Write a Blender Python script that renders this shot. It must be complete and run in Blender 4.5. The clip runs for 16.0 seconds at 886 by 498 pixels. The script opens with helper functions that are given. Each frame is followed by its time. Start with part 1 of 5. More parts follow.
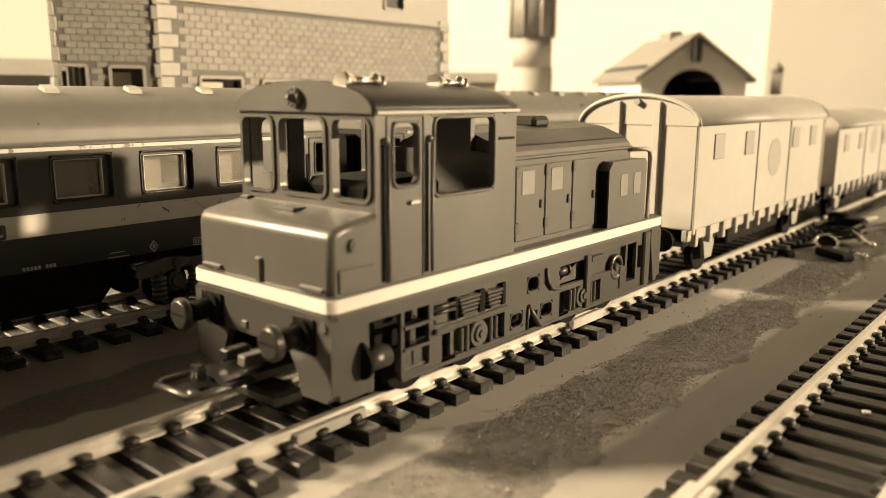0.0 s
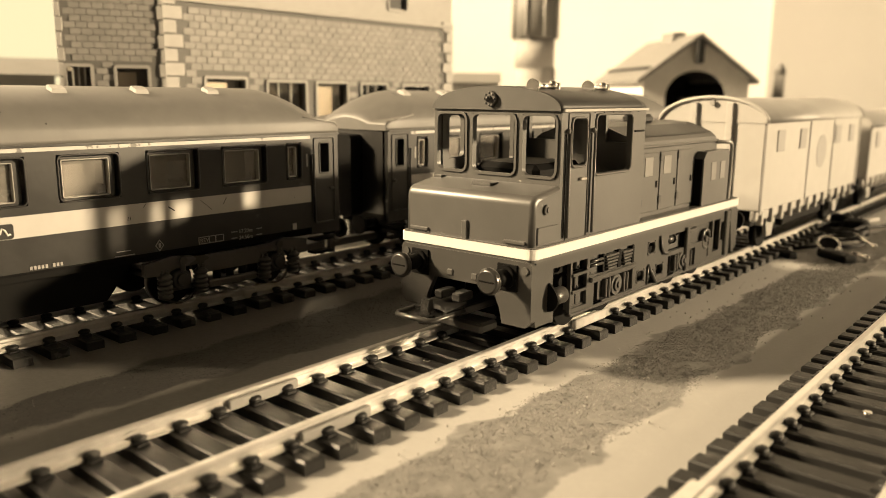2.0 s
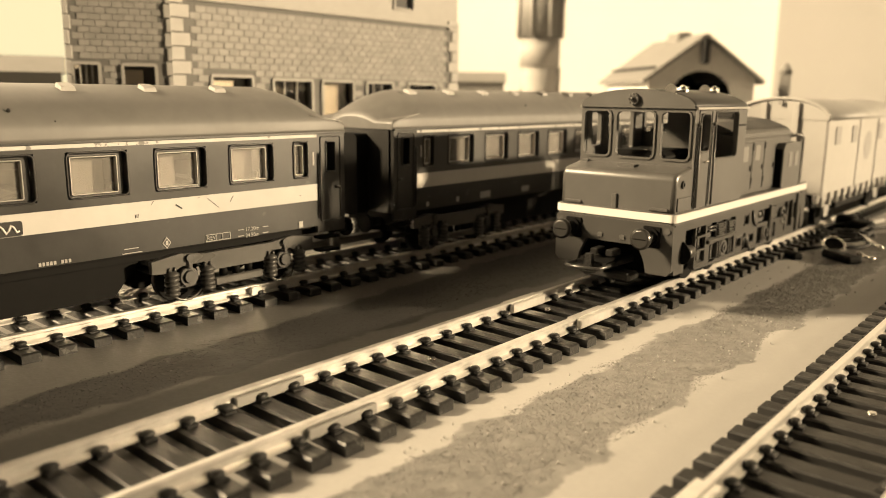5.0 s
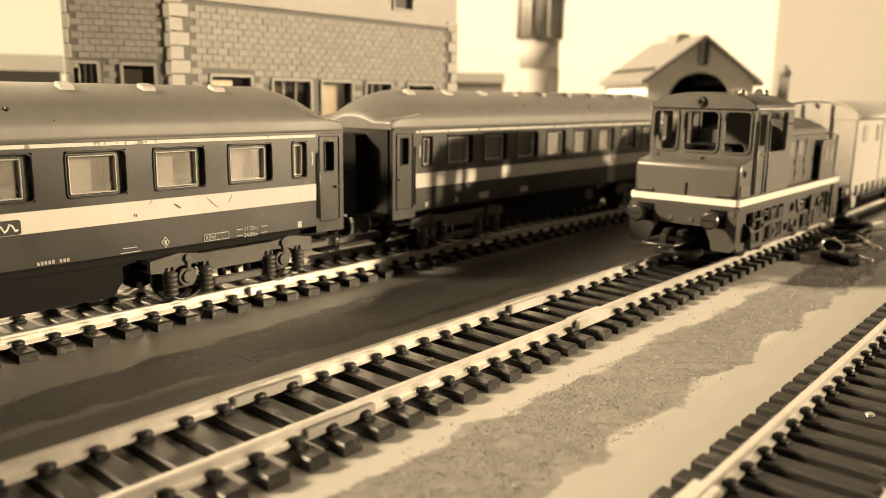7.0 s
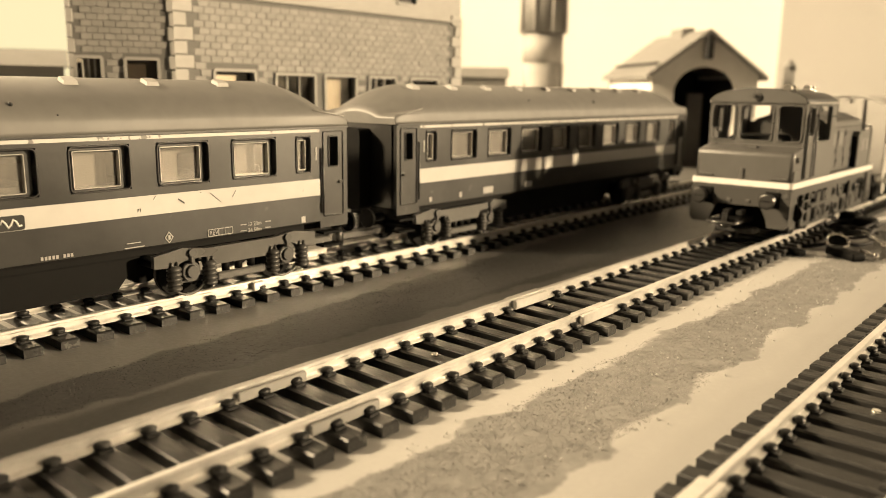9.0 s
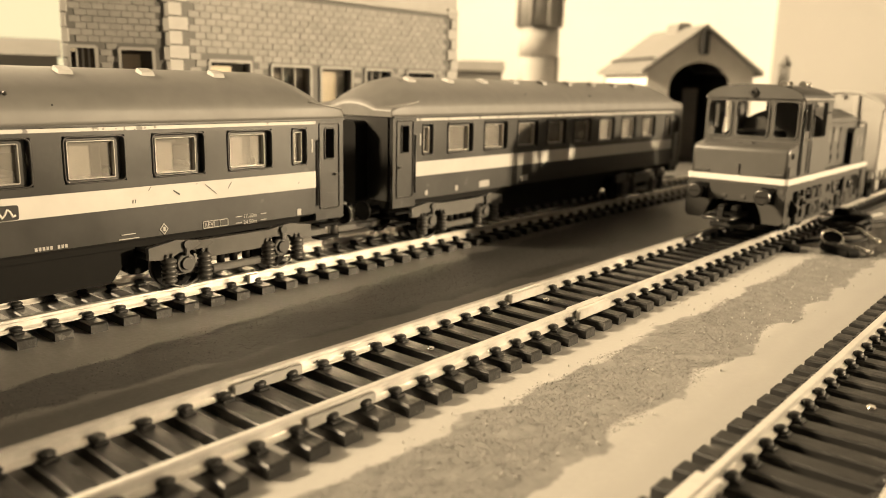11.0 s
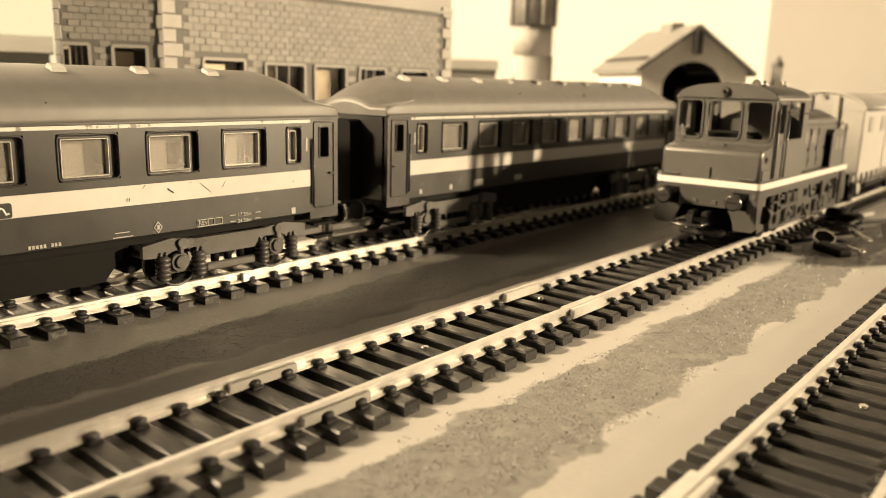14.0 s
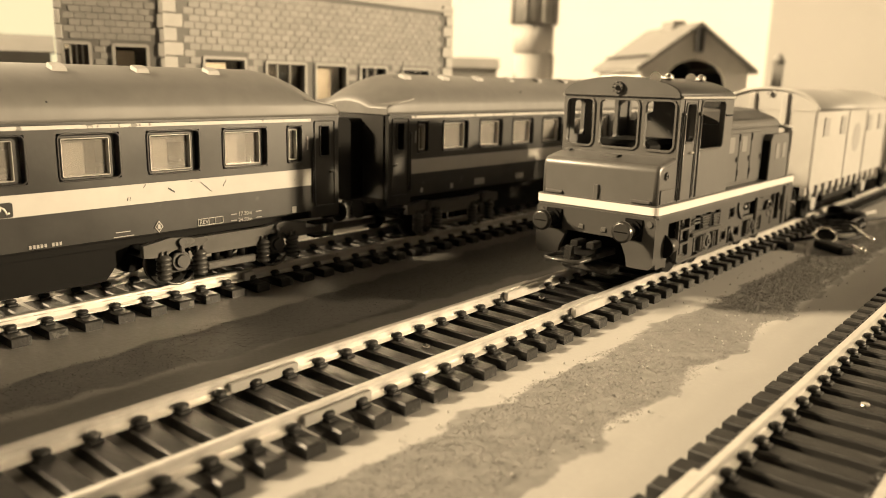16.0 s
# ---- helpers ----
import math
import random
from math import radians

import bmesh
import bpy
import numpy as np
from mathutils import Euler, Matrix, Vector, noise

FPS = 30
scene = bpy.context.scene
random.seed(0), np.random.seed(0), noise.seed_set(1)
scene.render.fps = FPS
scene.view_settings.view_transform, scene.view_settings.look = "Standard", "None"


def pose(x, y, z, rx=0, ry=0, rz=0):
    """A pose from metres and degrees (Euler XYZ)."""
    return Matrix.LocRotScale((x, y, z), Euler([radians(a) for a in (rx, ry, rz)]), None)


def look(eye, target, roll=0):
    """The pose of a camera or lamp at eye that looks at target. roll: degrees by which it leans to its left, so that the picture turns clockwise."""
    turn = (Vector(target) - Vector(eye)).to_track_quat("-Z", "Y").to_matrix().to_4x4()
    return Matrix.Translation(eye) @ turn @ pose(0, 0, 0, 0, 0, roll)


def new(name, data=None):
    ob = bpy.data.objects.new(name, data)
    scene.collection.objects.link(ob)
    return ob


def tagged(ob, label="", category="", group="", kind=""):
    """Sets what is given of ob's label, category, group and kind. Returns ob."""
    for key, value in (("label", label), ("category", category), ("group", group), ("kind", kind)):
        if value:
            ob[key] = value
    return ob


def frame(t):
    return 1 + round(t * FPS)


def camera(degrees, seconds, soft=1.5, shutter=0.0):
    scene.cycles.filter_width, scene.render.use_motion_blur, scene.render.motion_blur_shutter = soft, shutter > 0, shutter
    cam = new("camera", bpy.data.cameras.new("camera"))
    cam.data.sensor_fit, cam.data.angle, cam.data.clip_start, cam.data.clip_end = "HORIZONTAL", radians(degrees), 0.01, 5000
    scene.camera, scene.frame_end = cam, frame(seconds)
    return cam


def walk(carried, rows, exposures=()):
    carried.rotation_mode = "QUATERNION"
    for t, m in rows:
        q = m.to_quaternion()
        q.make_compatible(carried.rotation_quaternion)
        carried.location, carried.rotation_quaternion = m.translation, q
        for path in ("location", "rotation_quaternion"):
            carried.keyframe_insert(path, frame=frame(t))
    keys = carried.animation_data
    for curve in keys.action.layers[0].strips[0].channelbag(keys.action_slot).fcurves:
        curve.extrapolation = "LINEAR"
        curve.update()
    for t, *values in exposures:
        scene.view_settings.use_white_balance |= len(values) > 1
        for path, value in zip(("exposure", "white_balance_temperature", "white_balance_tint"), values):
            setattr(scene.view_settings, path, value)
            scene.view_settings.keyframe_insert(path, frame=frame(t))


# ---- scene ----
cam = camera(59.2, 16.0, soft=0.65)
# a small phone lens close to a model layout: shallow depth of field
cam.data.dof.use_dof = True
cam.data.dof.focus_distance = 0.156
cam.data.dof.aperture_fstop = 22.0

MM = 0.001


def view(x, y, z, yaw, pitch, roll):
    """Camera pose from its place, heading, downward tilt and lean in degrees."""
    a, b = radians(yaw), radians(pitch)
    way = Vector((math.cos(b) * math.cos(a), math.cos(b) * math.sin(a), -math.sin(b)))
    return look((x, y, z), Vector((x, y, z)) + way, roll)


CAMERA_ROWS = (
    (0.0, -0.04247, -0.08968, 0.04805, 40.283, 11.177, 0.253),
    (0.5, -0.04271, -0.08979, 0.04807, 40.264, 11.175, 0.292),
    (1.0, -0.04297, -0.08987, 0.04809, 40.275, 11.154, 0.338),
    (1.5, -0.04322, -0.08993, 0.04813, 40.328, 11.145, 0.377),
    (2.0, -0.04346, -0.08996, 0.04821, 40.413, 11.160, 0.415),
    (2.5, -0.04366, -0.08997, 0.04823, 40.503, 11.164, 0.459),
    (3.0, -0.04376, -0.08998, 0.04819, 40.586, 11.162, 0.499),
    (3.5, -0.04384, -0.08999, 0.04817, 40.669, 11.175, 0.514),
    (4.0, -0.04395, -0.08999, 0.04821, 40.723, 11.218, 0.521),
    (6.5, -0.04427, -0.09001, 0.04829, 40.582, 11.198, 0.845),
    (7.0, -0.04419, -0.08992, 0.04824, 40.570, 11.199, 0.852),
    (7.5, -0.04416, -0.08985, 0.04824, 40.590, 11.238, 0.847),
    (8.0, -0.04404, -0.08982, 0.04823, 40.667, 11.321, 0.836),
    (8.5, -0.04394, -0.08975, 0.04821, 40.756, 11.433, 0.833),
    (9.0, -0.04395, -0.08951, 0.04823, 40.820, 11.575, 0.842),
    (11.5, -0.04417, -0.08870, 0.04815, 40.157, 12.084, 1.473),
    (12.0, -0.04444, -0.08859, 0.04828, 40.011, 12.066, 1.568),
    (12.5, -0.04457, -0.08857, 0.04832, 39.885, 12.045, 1.633),
    (13.0, -0.04454, -0.08858, 0.04830, 39.807, 12.050, 1.644),
    (13.5, -0.04444, -0.08859, 0.04827, 39.783, 12.087, 1.608),
    (14.0, -0.04437, -0.08861, 0.04827, 39.794, 12.142, 1.559),
    (14.5, -0.04434, -0.08862, 0.04827, 39.820, 12.194, 1.506),
    (15.0, -0.04426, -0.08863, 0.04825, 39.849, 12.228, 1.451),
    (15.5, -0.04418, -0.08862, 0.04825, 39.871, 12.245, 1.432),
    (16.0, -0.04420, -0.08859, 0.04831, 39.895, 12.258, 1.450),
)
walk(cam, [(t, view(*r)) for t, *r in CAMERA_ROWS], exposures=((0.0, 0.93), (2.0, 0.91), (6.5, 0.85), (16.0, 0.87)))

# ---- light ----
WARM = (1.0, 0.765, 0.470)
world = bpy.data.worlds.new("room_sky")
scene.world = world
world.use_nodes = True
wn = world.node_tree.nodes
sky = wn.new("ShaderNodeTexSky")
sky.sky_type, sky.sun_disc = "NISHITA", False
sky.sun_elevation, sky.sun_rotation = radians(11.8), radians(143)
wn["Background"].inputs["Strength"].default_value = 0.05
world.node_tree.links.new(sky.outputs[0], wn["Background"].inputs["Color"])


def lamp(name, kind, energy, color, m, size=None, size_y=None, angle=None):
    d = bpy.data.lights.new(name, kind)
    d.energy, d.color = energy, color
    if size:
        d.shape, d.size, d.size_y = "RECTANGLE", size, size_y
    if angle:
        d.angle = radians(angle)
    ob = new(name, d)
    ob.matrix_world = m
    return ob


# low evening sun through the first window, daylight of one north window, two added fill lamps
SUN_WAY = Vector((0.585, -0.79, 0.205))
lamp("sun", "SUN", 4.4, WARM, look(SUN_WAY, (0, 0, 0)), angle=2.0)
lamp("window_light_1", "AREA", 0.8, WARM, look((1.08, -1.33, 0.62), (0.1, 0, 0)), 0.8, 0.85)
# added overhead fill, no such roof opening is known
lamp("overhead_fill", "AREA", 2.5, WARM, look((-0.75, 0.68, 1.69), (-0.75, 0.68, 0)), 0.22, 0.22)
lamp("window_light_3", "AREA", 106, WARM, look((-1.16, 1.49, 1.06), (0.1, 0, 0)), 0.26, 0.30)
# added lamp that brightens the east wall
lamp("east_wall_fill", "AREA", 5.4, WARM, look((0.72, 1.49, 0.85), (1.0, 0.3, 0.2)), 0.62, 0.9)

# ---- materials ----


def mat(name, color, rough=0.5, metal=0.0, vary=0.15, grain=900.0, bump=0.0, bumpscale=2500.0, spec=0.5, wear=0.0, wearcolor=None, coat=0.0, piece=0.0, world_grain=False, stretch=None):
    """Principled surface with colour variation at two scales, uneven gloss and fine relief."""
    m = bpy.data.materials.new(name)
    m.use_nodes = True
    n, l = m.node_tree.nodes, m.node_tree.links
    b = n["Principled BSDF"]
    b.inputs["Metallic"].default_value = metal
    b.inputs["Specular IOR Level"].default_value = spec
    b.inputs["Coat Weight"].default_value = coat
    tc, geo = n.new("ShaderNodeTexCoord"), n.new("ShaderNodeNewGeometry")
    where = geo.outputs["Position"] if world_grain else tc.outputs["Object"]
    if stretch:
        mp = n.new("ShaderNodeMapping")
        mp.inputs["Scale"].default_value = stretch
        l.new(where, mp.inputs["Vector"])
        where = mp.outputs["Vector"]

    def tex(scale, detail):
        t = n.new("ShaderNodeTexNoise")
        t.inputs["Scale"].default_value, t.inputs["Detail"].default_value = scale, detail
        l.new(where, t.inputs["Vector"])
        return t.outputs["Fac"]

    def ramp(fac, lo, hi, a, c):
        r = n.new("ShaderNodeMapRange")
        r.inputs["From Min"].default_value, r.inputs["From Max"].default_value = lo, hi
        r.inputs["To Min"].default_value, r.inputs["To Max"].default_value = a, c
        l.new(fac, r.inputs["Value"])
        return r.outputs["Result"]

    big, small = tex(grain * 0.12, 4), tex(grain, 3)
    add = n.new("ShaderNodeMath")
    add.operation = "ADD"
    l.new(big, add.inputs[0])
    l.new(small, add.inputs[1])
    val = ramp(add.outputs[0], 0.6, 1.4, 1 - vary, 1 + vary)
    if piece:
        # each single piece a little lighter or darker than its neighbours
        info, both, pm = n.new("ShaderNodeObjectInfo"), n.new("ShaderNodeMath"), n.new("ShaderNodeMath")
        both.operation, pm.operation = "ADD", "MULTIPLY"
        l.new(info.outputs["Random"], both.inputs[0])
        l.new(geo.outputs["Random Per Island"], both.inputs[1])
        l.new(val, pm.inputs[0])
        l.new(ramp(both.outputs[0], 0.0, 2.0, 1 - piece, 1 + piece), pm.inputs[1])
        val = pm.outputs[0]
    mul = n.new("ShaderNodeVectorMath")
    mul.operation = "SCALE"
    mul.inputs[0].default_value = color
    l.new(val, mul.inputs["Scale"])
    out = mul.outputs["Vector"]
    if wear:
        w = ramp(tex(grain * 0.5, 6), 0.66 - wear, 0.70 - wear, 0, 1)
        mix = n.new("ShaderNodeMix")
        mix.data_type = "RGBA"
        l.new(w, mix.inputs["Factor"])
        l.new(out, mix.inputs[6])
        mix.inputs[7].default_value = (*(wearcolor or color), 1)
        out = mix.outputs[2]
    l.new(out, b.inputs["Base Color"])
    l.new(ramp(big, 0.3, 0.7, max(0.02, rough - 0.07), min(1, rough + 0.07)), b.inputs["Roughness"])
    if bump:
        bp = n.new("ShaderNodeBump")
        bp.inputs["Strength"].default_value, bp.inputs["Distance"].default_value = bump, 0.0002
        l.new(tex(bumpscale, 4), bp.inputs["Height"])
        l.new(bp.outputs["Normal"], b.inputs["Normal"])
    return m


def tone(v):
    return (v, v * 0.97, v * 0.92)


M_RAIL = mat("nickel_rail", tone(0.60), 0.34, 0.55, 0.12, 700, 0.04, 900)
M_SLEEPER = mat("black_plastic_sleeper", tone(0.0105), 0.46, 0, 0.4, 900, 0.5, 1800, spec=0.4, wear=0.04, wearcolor=tone(0.055), piece=0.25, world_grain=True, stretch=(1, 0.22, 1))
M_LOCO = mat("loco_plastic", tone(0.066), 0.40, 0, 0.10, 220, 0.05, 2500)
M_ROOF_DARK = mat("dark_roof_plastic", tone(0.02), 0.5, 0, 0.12, 300, spec=0.25)
M_FRAME = mat("frame_plastic", tone(0.038), 0.42, 0, 0.10, 400, 0.08)
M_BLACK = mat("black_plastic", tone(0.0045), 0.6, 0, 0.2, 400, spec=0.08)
M_CREAM = mat("cream_paint", tone(0.58), 0.42, 0, 0.04, 300)
M_CHROME = mat("bright_metal", tone(0.85), 0.14, 1.0, 0.05, 300)
M_STEEL = mat("buffer_steel", tone(0.05), 0.34, 0.5, 0.10, 300)
M_COACH = mat("coach_paint", tone(0.0125), 0.36, 0, 0.35, 420, 0.08, 900, wear=-0.015, wearcolor=tone(0.034))
M_COACH_ROOF = mat("coach_roof_paint", tone(0.118), 0.55, 0, 0.13, 260, 0.05, 900, spec=0.35, wear=-0.06, wearcolor=tone(0.2))
M_STRIPE = mat("coach_stripe", tone(0.40), 0.42, 0, 0.07, 300, wear=-0.06, wearcolor=tone(0.06))
M_GUTTER = mat("worn_gutter_paint", tone(0.40), 0.42, 0, 0.07, 1100, wear=0.07, wearcolor=tone(0.12))
M_WINDOW_RIM = mat("window_rim", tone(0.42), 0.3, 0.3, 0.1, 300)
M_INTERIOR = mat("coach_interior", tone(0.13), 0.5, 0, 0.12, 120)
M_BOGIE = mat("bogie_plastic", tone(0.068), 0.34, 0, 0.18, 300, 0.15)
M_WAGON = mat("white_wagon_plastic", tone(0.34), 0.45, 0, 0.06, 200, 0.05)
M_WAGON_ROOF = mat("wagon_roof", tone(0.25), 0.5, 0, 0.08, 200)
M_WAGON_GREY = mat("wagon_print", tone(0.24), 0.5, 0, 0.08, 300)
M_BRICK = mat("stone_block", tone(0.225), 0.7, 0, 0.22, 300, 0.5, 1500, piece=0.13, world_grain=True)
M_MORTAR = mat("mortar", tone(0.115), 0.8, 0, 0.12, 300, 0.3)
M_QUOIN = mat("quoin_stone", tone(0.33), 0.7, 0, 0.1, 200, 0.3)
M_PLASTER = mat("house_trim", tone(0.28), 0.65, 0, 0.08, 200)
M_SHED = mat("shed_plaster", tone(0.82), 0.7, 0, 0.08, 150)
M_SHED_ROOF = mat("shed_roof", tone(0.2), 0.6, 0, 0.1, 300)
M_TOWER = mat("tower_concrete", tone(0.36), 0.7, 0, 0.1, 120)
M_TOWER_DARK = mat("tower_tank", tone(0.2), 0.6, 0, 0.1, 120)
M_FAR = mat("far_building_paint", tone(0.22), 0.7, 0, 0.12, 90)
M_COUPLING = mat("coupling_metal", tone(0.018), 0.3, 0.3, 0.15, 300)
M_HOOD_PLATE = mat("hood_plate_paint", tone(0.17), 0.4, 0, 0.1, 300)
# loco plastic darkened: shade below the waist band put into the colour
M_BEAM_SHADED = mat("shaded_beam_plastic", tone(0.048), 0.32, 0, 0.10, 220, 0.05, 2500)
# near-black for shade inside buildings, also for the gable ventilator
M_DARK = mat("shade_and_vent_dark", tone(0.02), 0.7, 0, 0.1, 100)
M_WALL = mat("room_wall_paint", tone(0.66), 0.8, 0, 0.03, 8, 0.1, 60)
# unseen floor, walls and ceiling, made dark so little fill light bounces back
M_ROOM_FLOOR = mat("room_floor", tone(0.06), 0.6, 0, 0.1, 10)
M_UNSEEN_DARK = mat("unseen_dark_wall", tone(0.08), 0.8, 0, 0.05, 8)
M_CURTAIN = mat("room_wall_beige", tone(0.36), 0.8, 0, 0.05, 8)
M_WIRE = mat("wire_rubber", tone(0.012), 0.6, 0, 0.1, 300, spec=0.2)
M_STENCIL = mat("stencil_paint", tone(0.30), 0.5, 0, 0.15, 900)


def glass(name, tint, milky=0.0):
    m = bpy.data.materials.new(name)
    m.use_nodes = True
    n, l = m.node_tree.nodes, m.node_tree.links
    n.remove(n["Principled BSDF"])
    tr, gl, mx, fr = n.new("ShaderNodeBsdfTransparent"), n.new("ShaderNodeBsdfGlossy"), n.new("ShaderNodeMixShader"), n.new("ShaderNodeFresnel")
    tr.inputs["Color"].default_value = (*tone(tint), 1)
    gl.inputs["Roughness"].default_value = 0.06
    fr.inputs["IOR"].default_value = 1.5
    l.new(fr.outputs[0], mx.inputs[0])
    l.new(tr.outputs[0], mx.inputs[1])
    l.new(gl.outputs[0], mx.inputs[2])
    out = mx.outputs[0]
    if milky:
        df, m2, ns, tc = n.new("ShaderNodeBsdfDiffuse"), n.new("ShaderNodeMixShader"), n.new("ShaderNodeTexNoise"), n.new("ShaderNodeTexCoord")
        mr = n.new("ShaderNodeMapRange")
        df.inputs["Color"].default_value = (*tone(0.45), 1)
        ns.inputs["Scale"].default_value = 180
        l.new(tc.outputs["Object"], ns.inputs["Vector"])
        l.new(ns.outputs["Fac"], mr.inputs["Value"])
        mr.inputs["To Min"].default_value, mr.inputs["To Max"].default_value = milky * 0.5, milky * 1.5
        l.new(mr.outputs["Result"], m2.inputs[0])
        l.new(out, m2.inputs[1])
        l.new(df.outputs[0], m2.inputs[2])
        out = m2.outputs[0]
    l.new(out, n["Material Output"].inputs["Surface"])
    return m


# emission in place of a brightly lit background wall
M_BACKGROUND_GLOW = bpy.data.materials.new("background_glow")
M_BACKGROUND_GLOW.use_nodes = True
glow_shade = M_BACKGROUND_GLOW.node_tree.nodes["Principled BSDF"]
glow_shade.inputs["Base Color"].default_value = (0, 0, 0, 1)
glow_shade.inputs["Emission Color"].default_value = (1.0, 0.86, 0.50, 1)
glow_shade.inputs["Emission Strength"].default_value = 0.55
M_GLASS = glass("clear_pane", 0.95)
M_PANE = glass("milky_pane", 0.85, 0.16)


def ground_material():
    """Painted baseboard: sand beside the running line, dark grey between the tracks, the far rail's shadow as a dark
    strip.
    """
    m = bpy.data.materials.new("baseboard_paint")
    m.use_nodes = True
    n, l = m.node_tree.nodes, m.node_tree.links
    b = n["Principled BSDF"]
    tc, sep = n.new("ShaderNodeTexCoord"), n.new("ShaderNodeSeparateXYZ")
    l.new(tc.outputs["Object"], sep.inputs[0])

    def tex(scale, detail=4):
        t = n.new("ShaderNodeTexNoise")
        t.inputs["Scale"].default_value, t.inputs["Detail"].default_value = scale, detail
        l.new(tc.outputs["Object"], t.inputs["Vector"])
        return t.outputs["Fac"]

    def math2(op, a, c):
        t = n.new("ShaderNodeMath")
        t.operation = op
        for i, v in enumerate((a, c)):
            if isinstance(v, (int, float)):
                t.inputs[i].default_value = v
            else:
                l.new(v, t.inputs[i])
        return t.outputs[0]

    def band(lo, hi, edge, wobble, lo_slope=0.0, hi_slope=0.0, amount=0.009):
        """1 between two lines along the track, with uneven brushed edges."""
        y = math2("ADD", sep.outputs["Y"], math2("MULTIPLY", math2("SUBTRACT", wobble, 0.5), amount))
        r = []
        for at, sign, slope in ((lo, 1, lo_slope), (hi, -1, hi_slope)):
            line = math2("ADD", math2("MULTIPLY", sep.outputs["X"], slope), at)
            t = math2("MULTIPLY", math2("SUBTRACT", y, line), sign / edge)
            k = n.new("ShaderNodeClamp")
            l.new(t, k.inputs[0])
            r.append(k.outputs[0])
        return math2("MULTIPLY", r[0], r[1])

    def mix(fac, a, c):
        t = n.new("ShaderNodeMix")
        t.data_type = "RGBA"
        l.new(fac, t.inputs["Factor"])
        for i, v in ((6, a), (7, c)):
            if isinstance(v, tuple):
                t.inputs[i].default_value = (*v, 1)
            else:
                l.new(v, t.inputs[i])
        return t.outputs[2]

    wob = tex(90, 5)
    fine = tex(900, 3)
    col = mix(fine, tone(0.28), tone(0.38))
    col = mix(tex(35, 4), col, tone(0.30))
    col = mix(band(0.0135, 0.30, 0.003, tex(60, 2)), col, tone(0.145))
    # shadow of the far rail, painted as a dark strip along it
    col = mix(band(0.0140, 0.0196, 0.001, tex(40, 2), 0.0, 0.0, 0.003), col, tone(0.05))
    col = mix(band(0.0290, 0.0420, 0.0012, wob, -0.05, 0.075), col, tone(0.054))
    col = mix(band(-0.0545, -0.0445, 0.003, tex(50, 3)), col, tone(0.29))
    col = mix(band(-0.0400, -0.0195, 0.0008, tex(70, 6), 0.0, -0.02, 0.014), col, mix(tex(420, 5), tone(0.085), tone(0.24)))
    l.new(col, b.inputs["Base Color"])
    rough = math2("ADD", math2("MULTIPLY", fine, 0.2), 0.36)
    rough = math2("ADD", rough, math2("MULTIPLY", band(-0.9, 0.0135, 0.003, wob), 0.25))
    l.new(rough, b.inputs["Roughness"])
    bp = n.new("ShaderNodeBump")
    bp.inputs["Strength"].default_value, bp.inputs["Distance"].default_value = 0.16, 0.0003
    l.new(tex(1400, 4), bp.inputs["Height"])
    l.new(bp.outputs["Normal"], b.inputs["Normal"])
    return m


M_GROUND = ground_material()
M_GRASS = mat("static_grass", tone(0.255), 0.75, 0, 0.3, 260, spec=0.2, piece=0.22)
M_EAVE = mat("pale_gutter_paint", tone(0.34), 0.35, 0, 0.1, 300)
M_GRASS_DARK = mat("dark_scatter", tone(0.075), 0.7, 0, 0.3, 600, spec=0.3, piece=0.5)
M_PLATE = mat("dull_plate", tone(0.26), 0.5, 0, 0.06, 300)

# ---- mesh helpers; all lengths below in millimetres ----


def thing(name, x=0, y=0, z=0, label="", category="", group="", rz=0, kind=""):
    ob = new(name)
    ob.empty_display_size = 0.01
    ob.matrix_basis = pose(x * MM, y * MM, z * MM, 0, 0, rz)
    return tagged(ob, label, category, group, kind)


def mesh_of(name, bm, material):
    bmesh.ops.recalc_face_normals(bm, faces=bm.faces)
    bm.transform(Matrix.Scale(MM, 4))
    me = bpy.data.meshes.new(name)
    bm.to_mesh(me)
    bm.free()
    me.materials.append(material)
    return me


def part(name, bm, material, parent=None, label="", at=None):
    """One mesh object under a thing or a part."""
    ob = new(name, bm if isinstance(bm, bpy.types.Mesh) else mesh_of(name, bm, material))
    ob.parent = parent
    if at is not None:
        ob.matrix_basis = at
    return tagged(ob, label)


def box(bm, x0, x1, y0, y1, z0, z1, bevel=0.0, seg=1):
    r = bmesh.ops.create_cube(bm, size=1.0, matrix=Matrix.Translation(((x0 + x1) / 2, (y0 + y1) / 2, (z0 + z1) / 2)) @ Matrix.Diagonal((abs(x1 - x0), abs(y1 - y0), abs(z1 - z0), 1)))
    if bevel:
        es = list({e for v in r["verts"] for e in v.link_edges})
        bmesh.ops.bevel(bm, geom=es, offset=bevel, segments=seg, profile=0.5, affect="EDGES")
    return bm


def B(*a, **k):
    return box(bmesh.new(), *a, **k)


def cyl(bm, p0, p1, r, r2=None, seg=16):
    p0, p1 = Vector(p0), Vector(p1)
    d = p1 - p0
    m = Matrix.Translation((p0 + p1) / 2) @ d.to_track_quat("Z", "Y").to_matrix().to_4x4()
    res = bmesh.ops.create_cone(bm, cap_ends=True, segments=seg, radius1=r, radius2=r if r2 is None else r2, depth=d.length, matrix=m)
    for f in {f for v in res["verts"] for f in v.link_faces}:
        f.smooth = len(f.verts) == 4
    return bm


def C(*a, **k):
    return cyl(bmesh.new(), *a, **k)


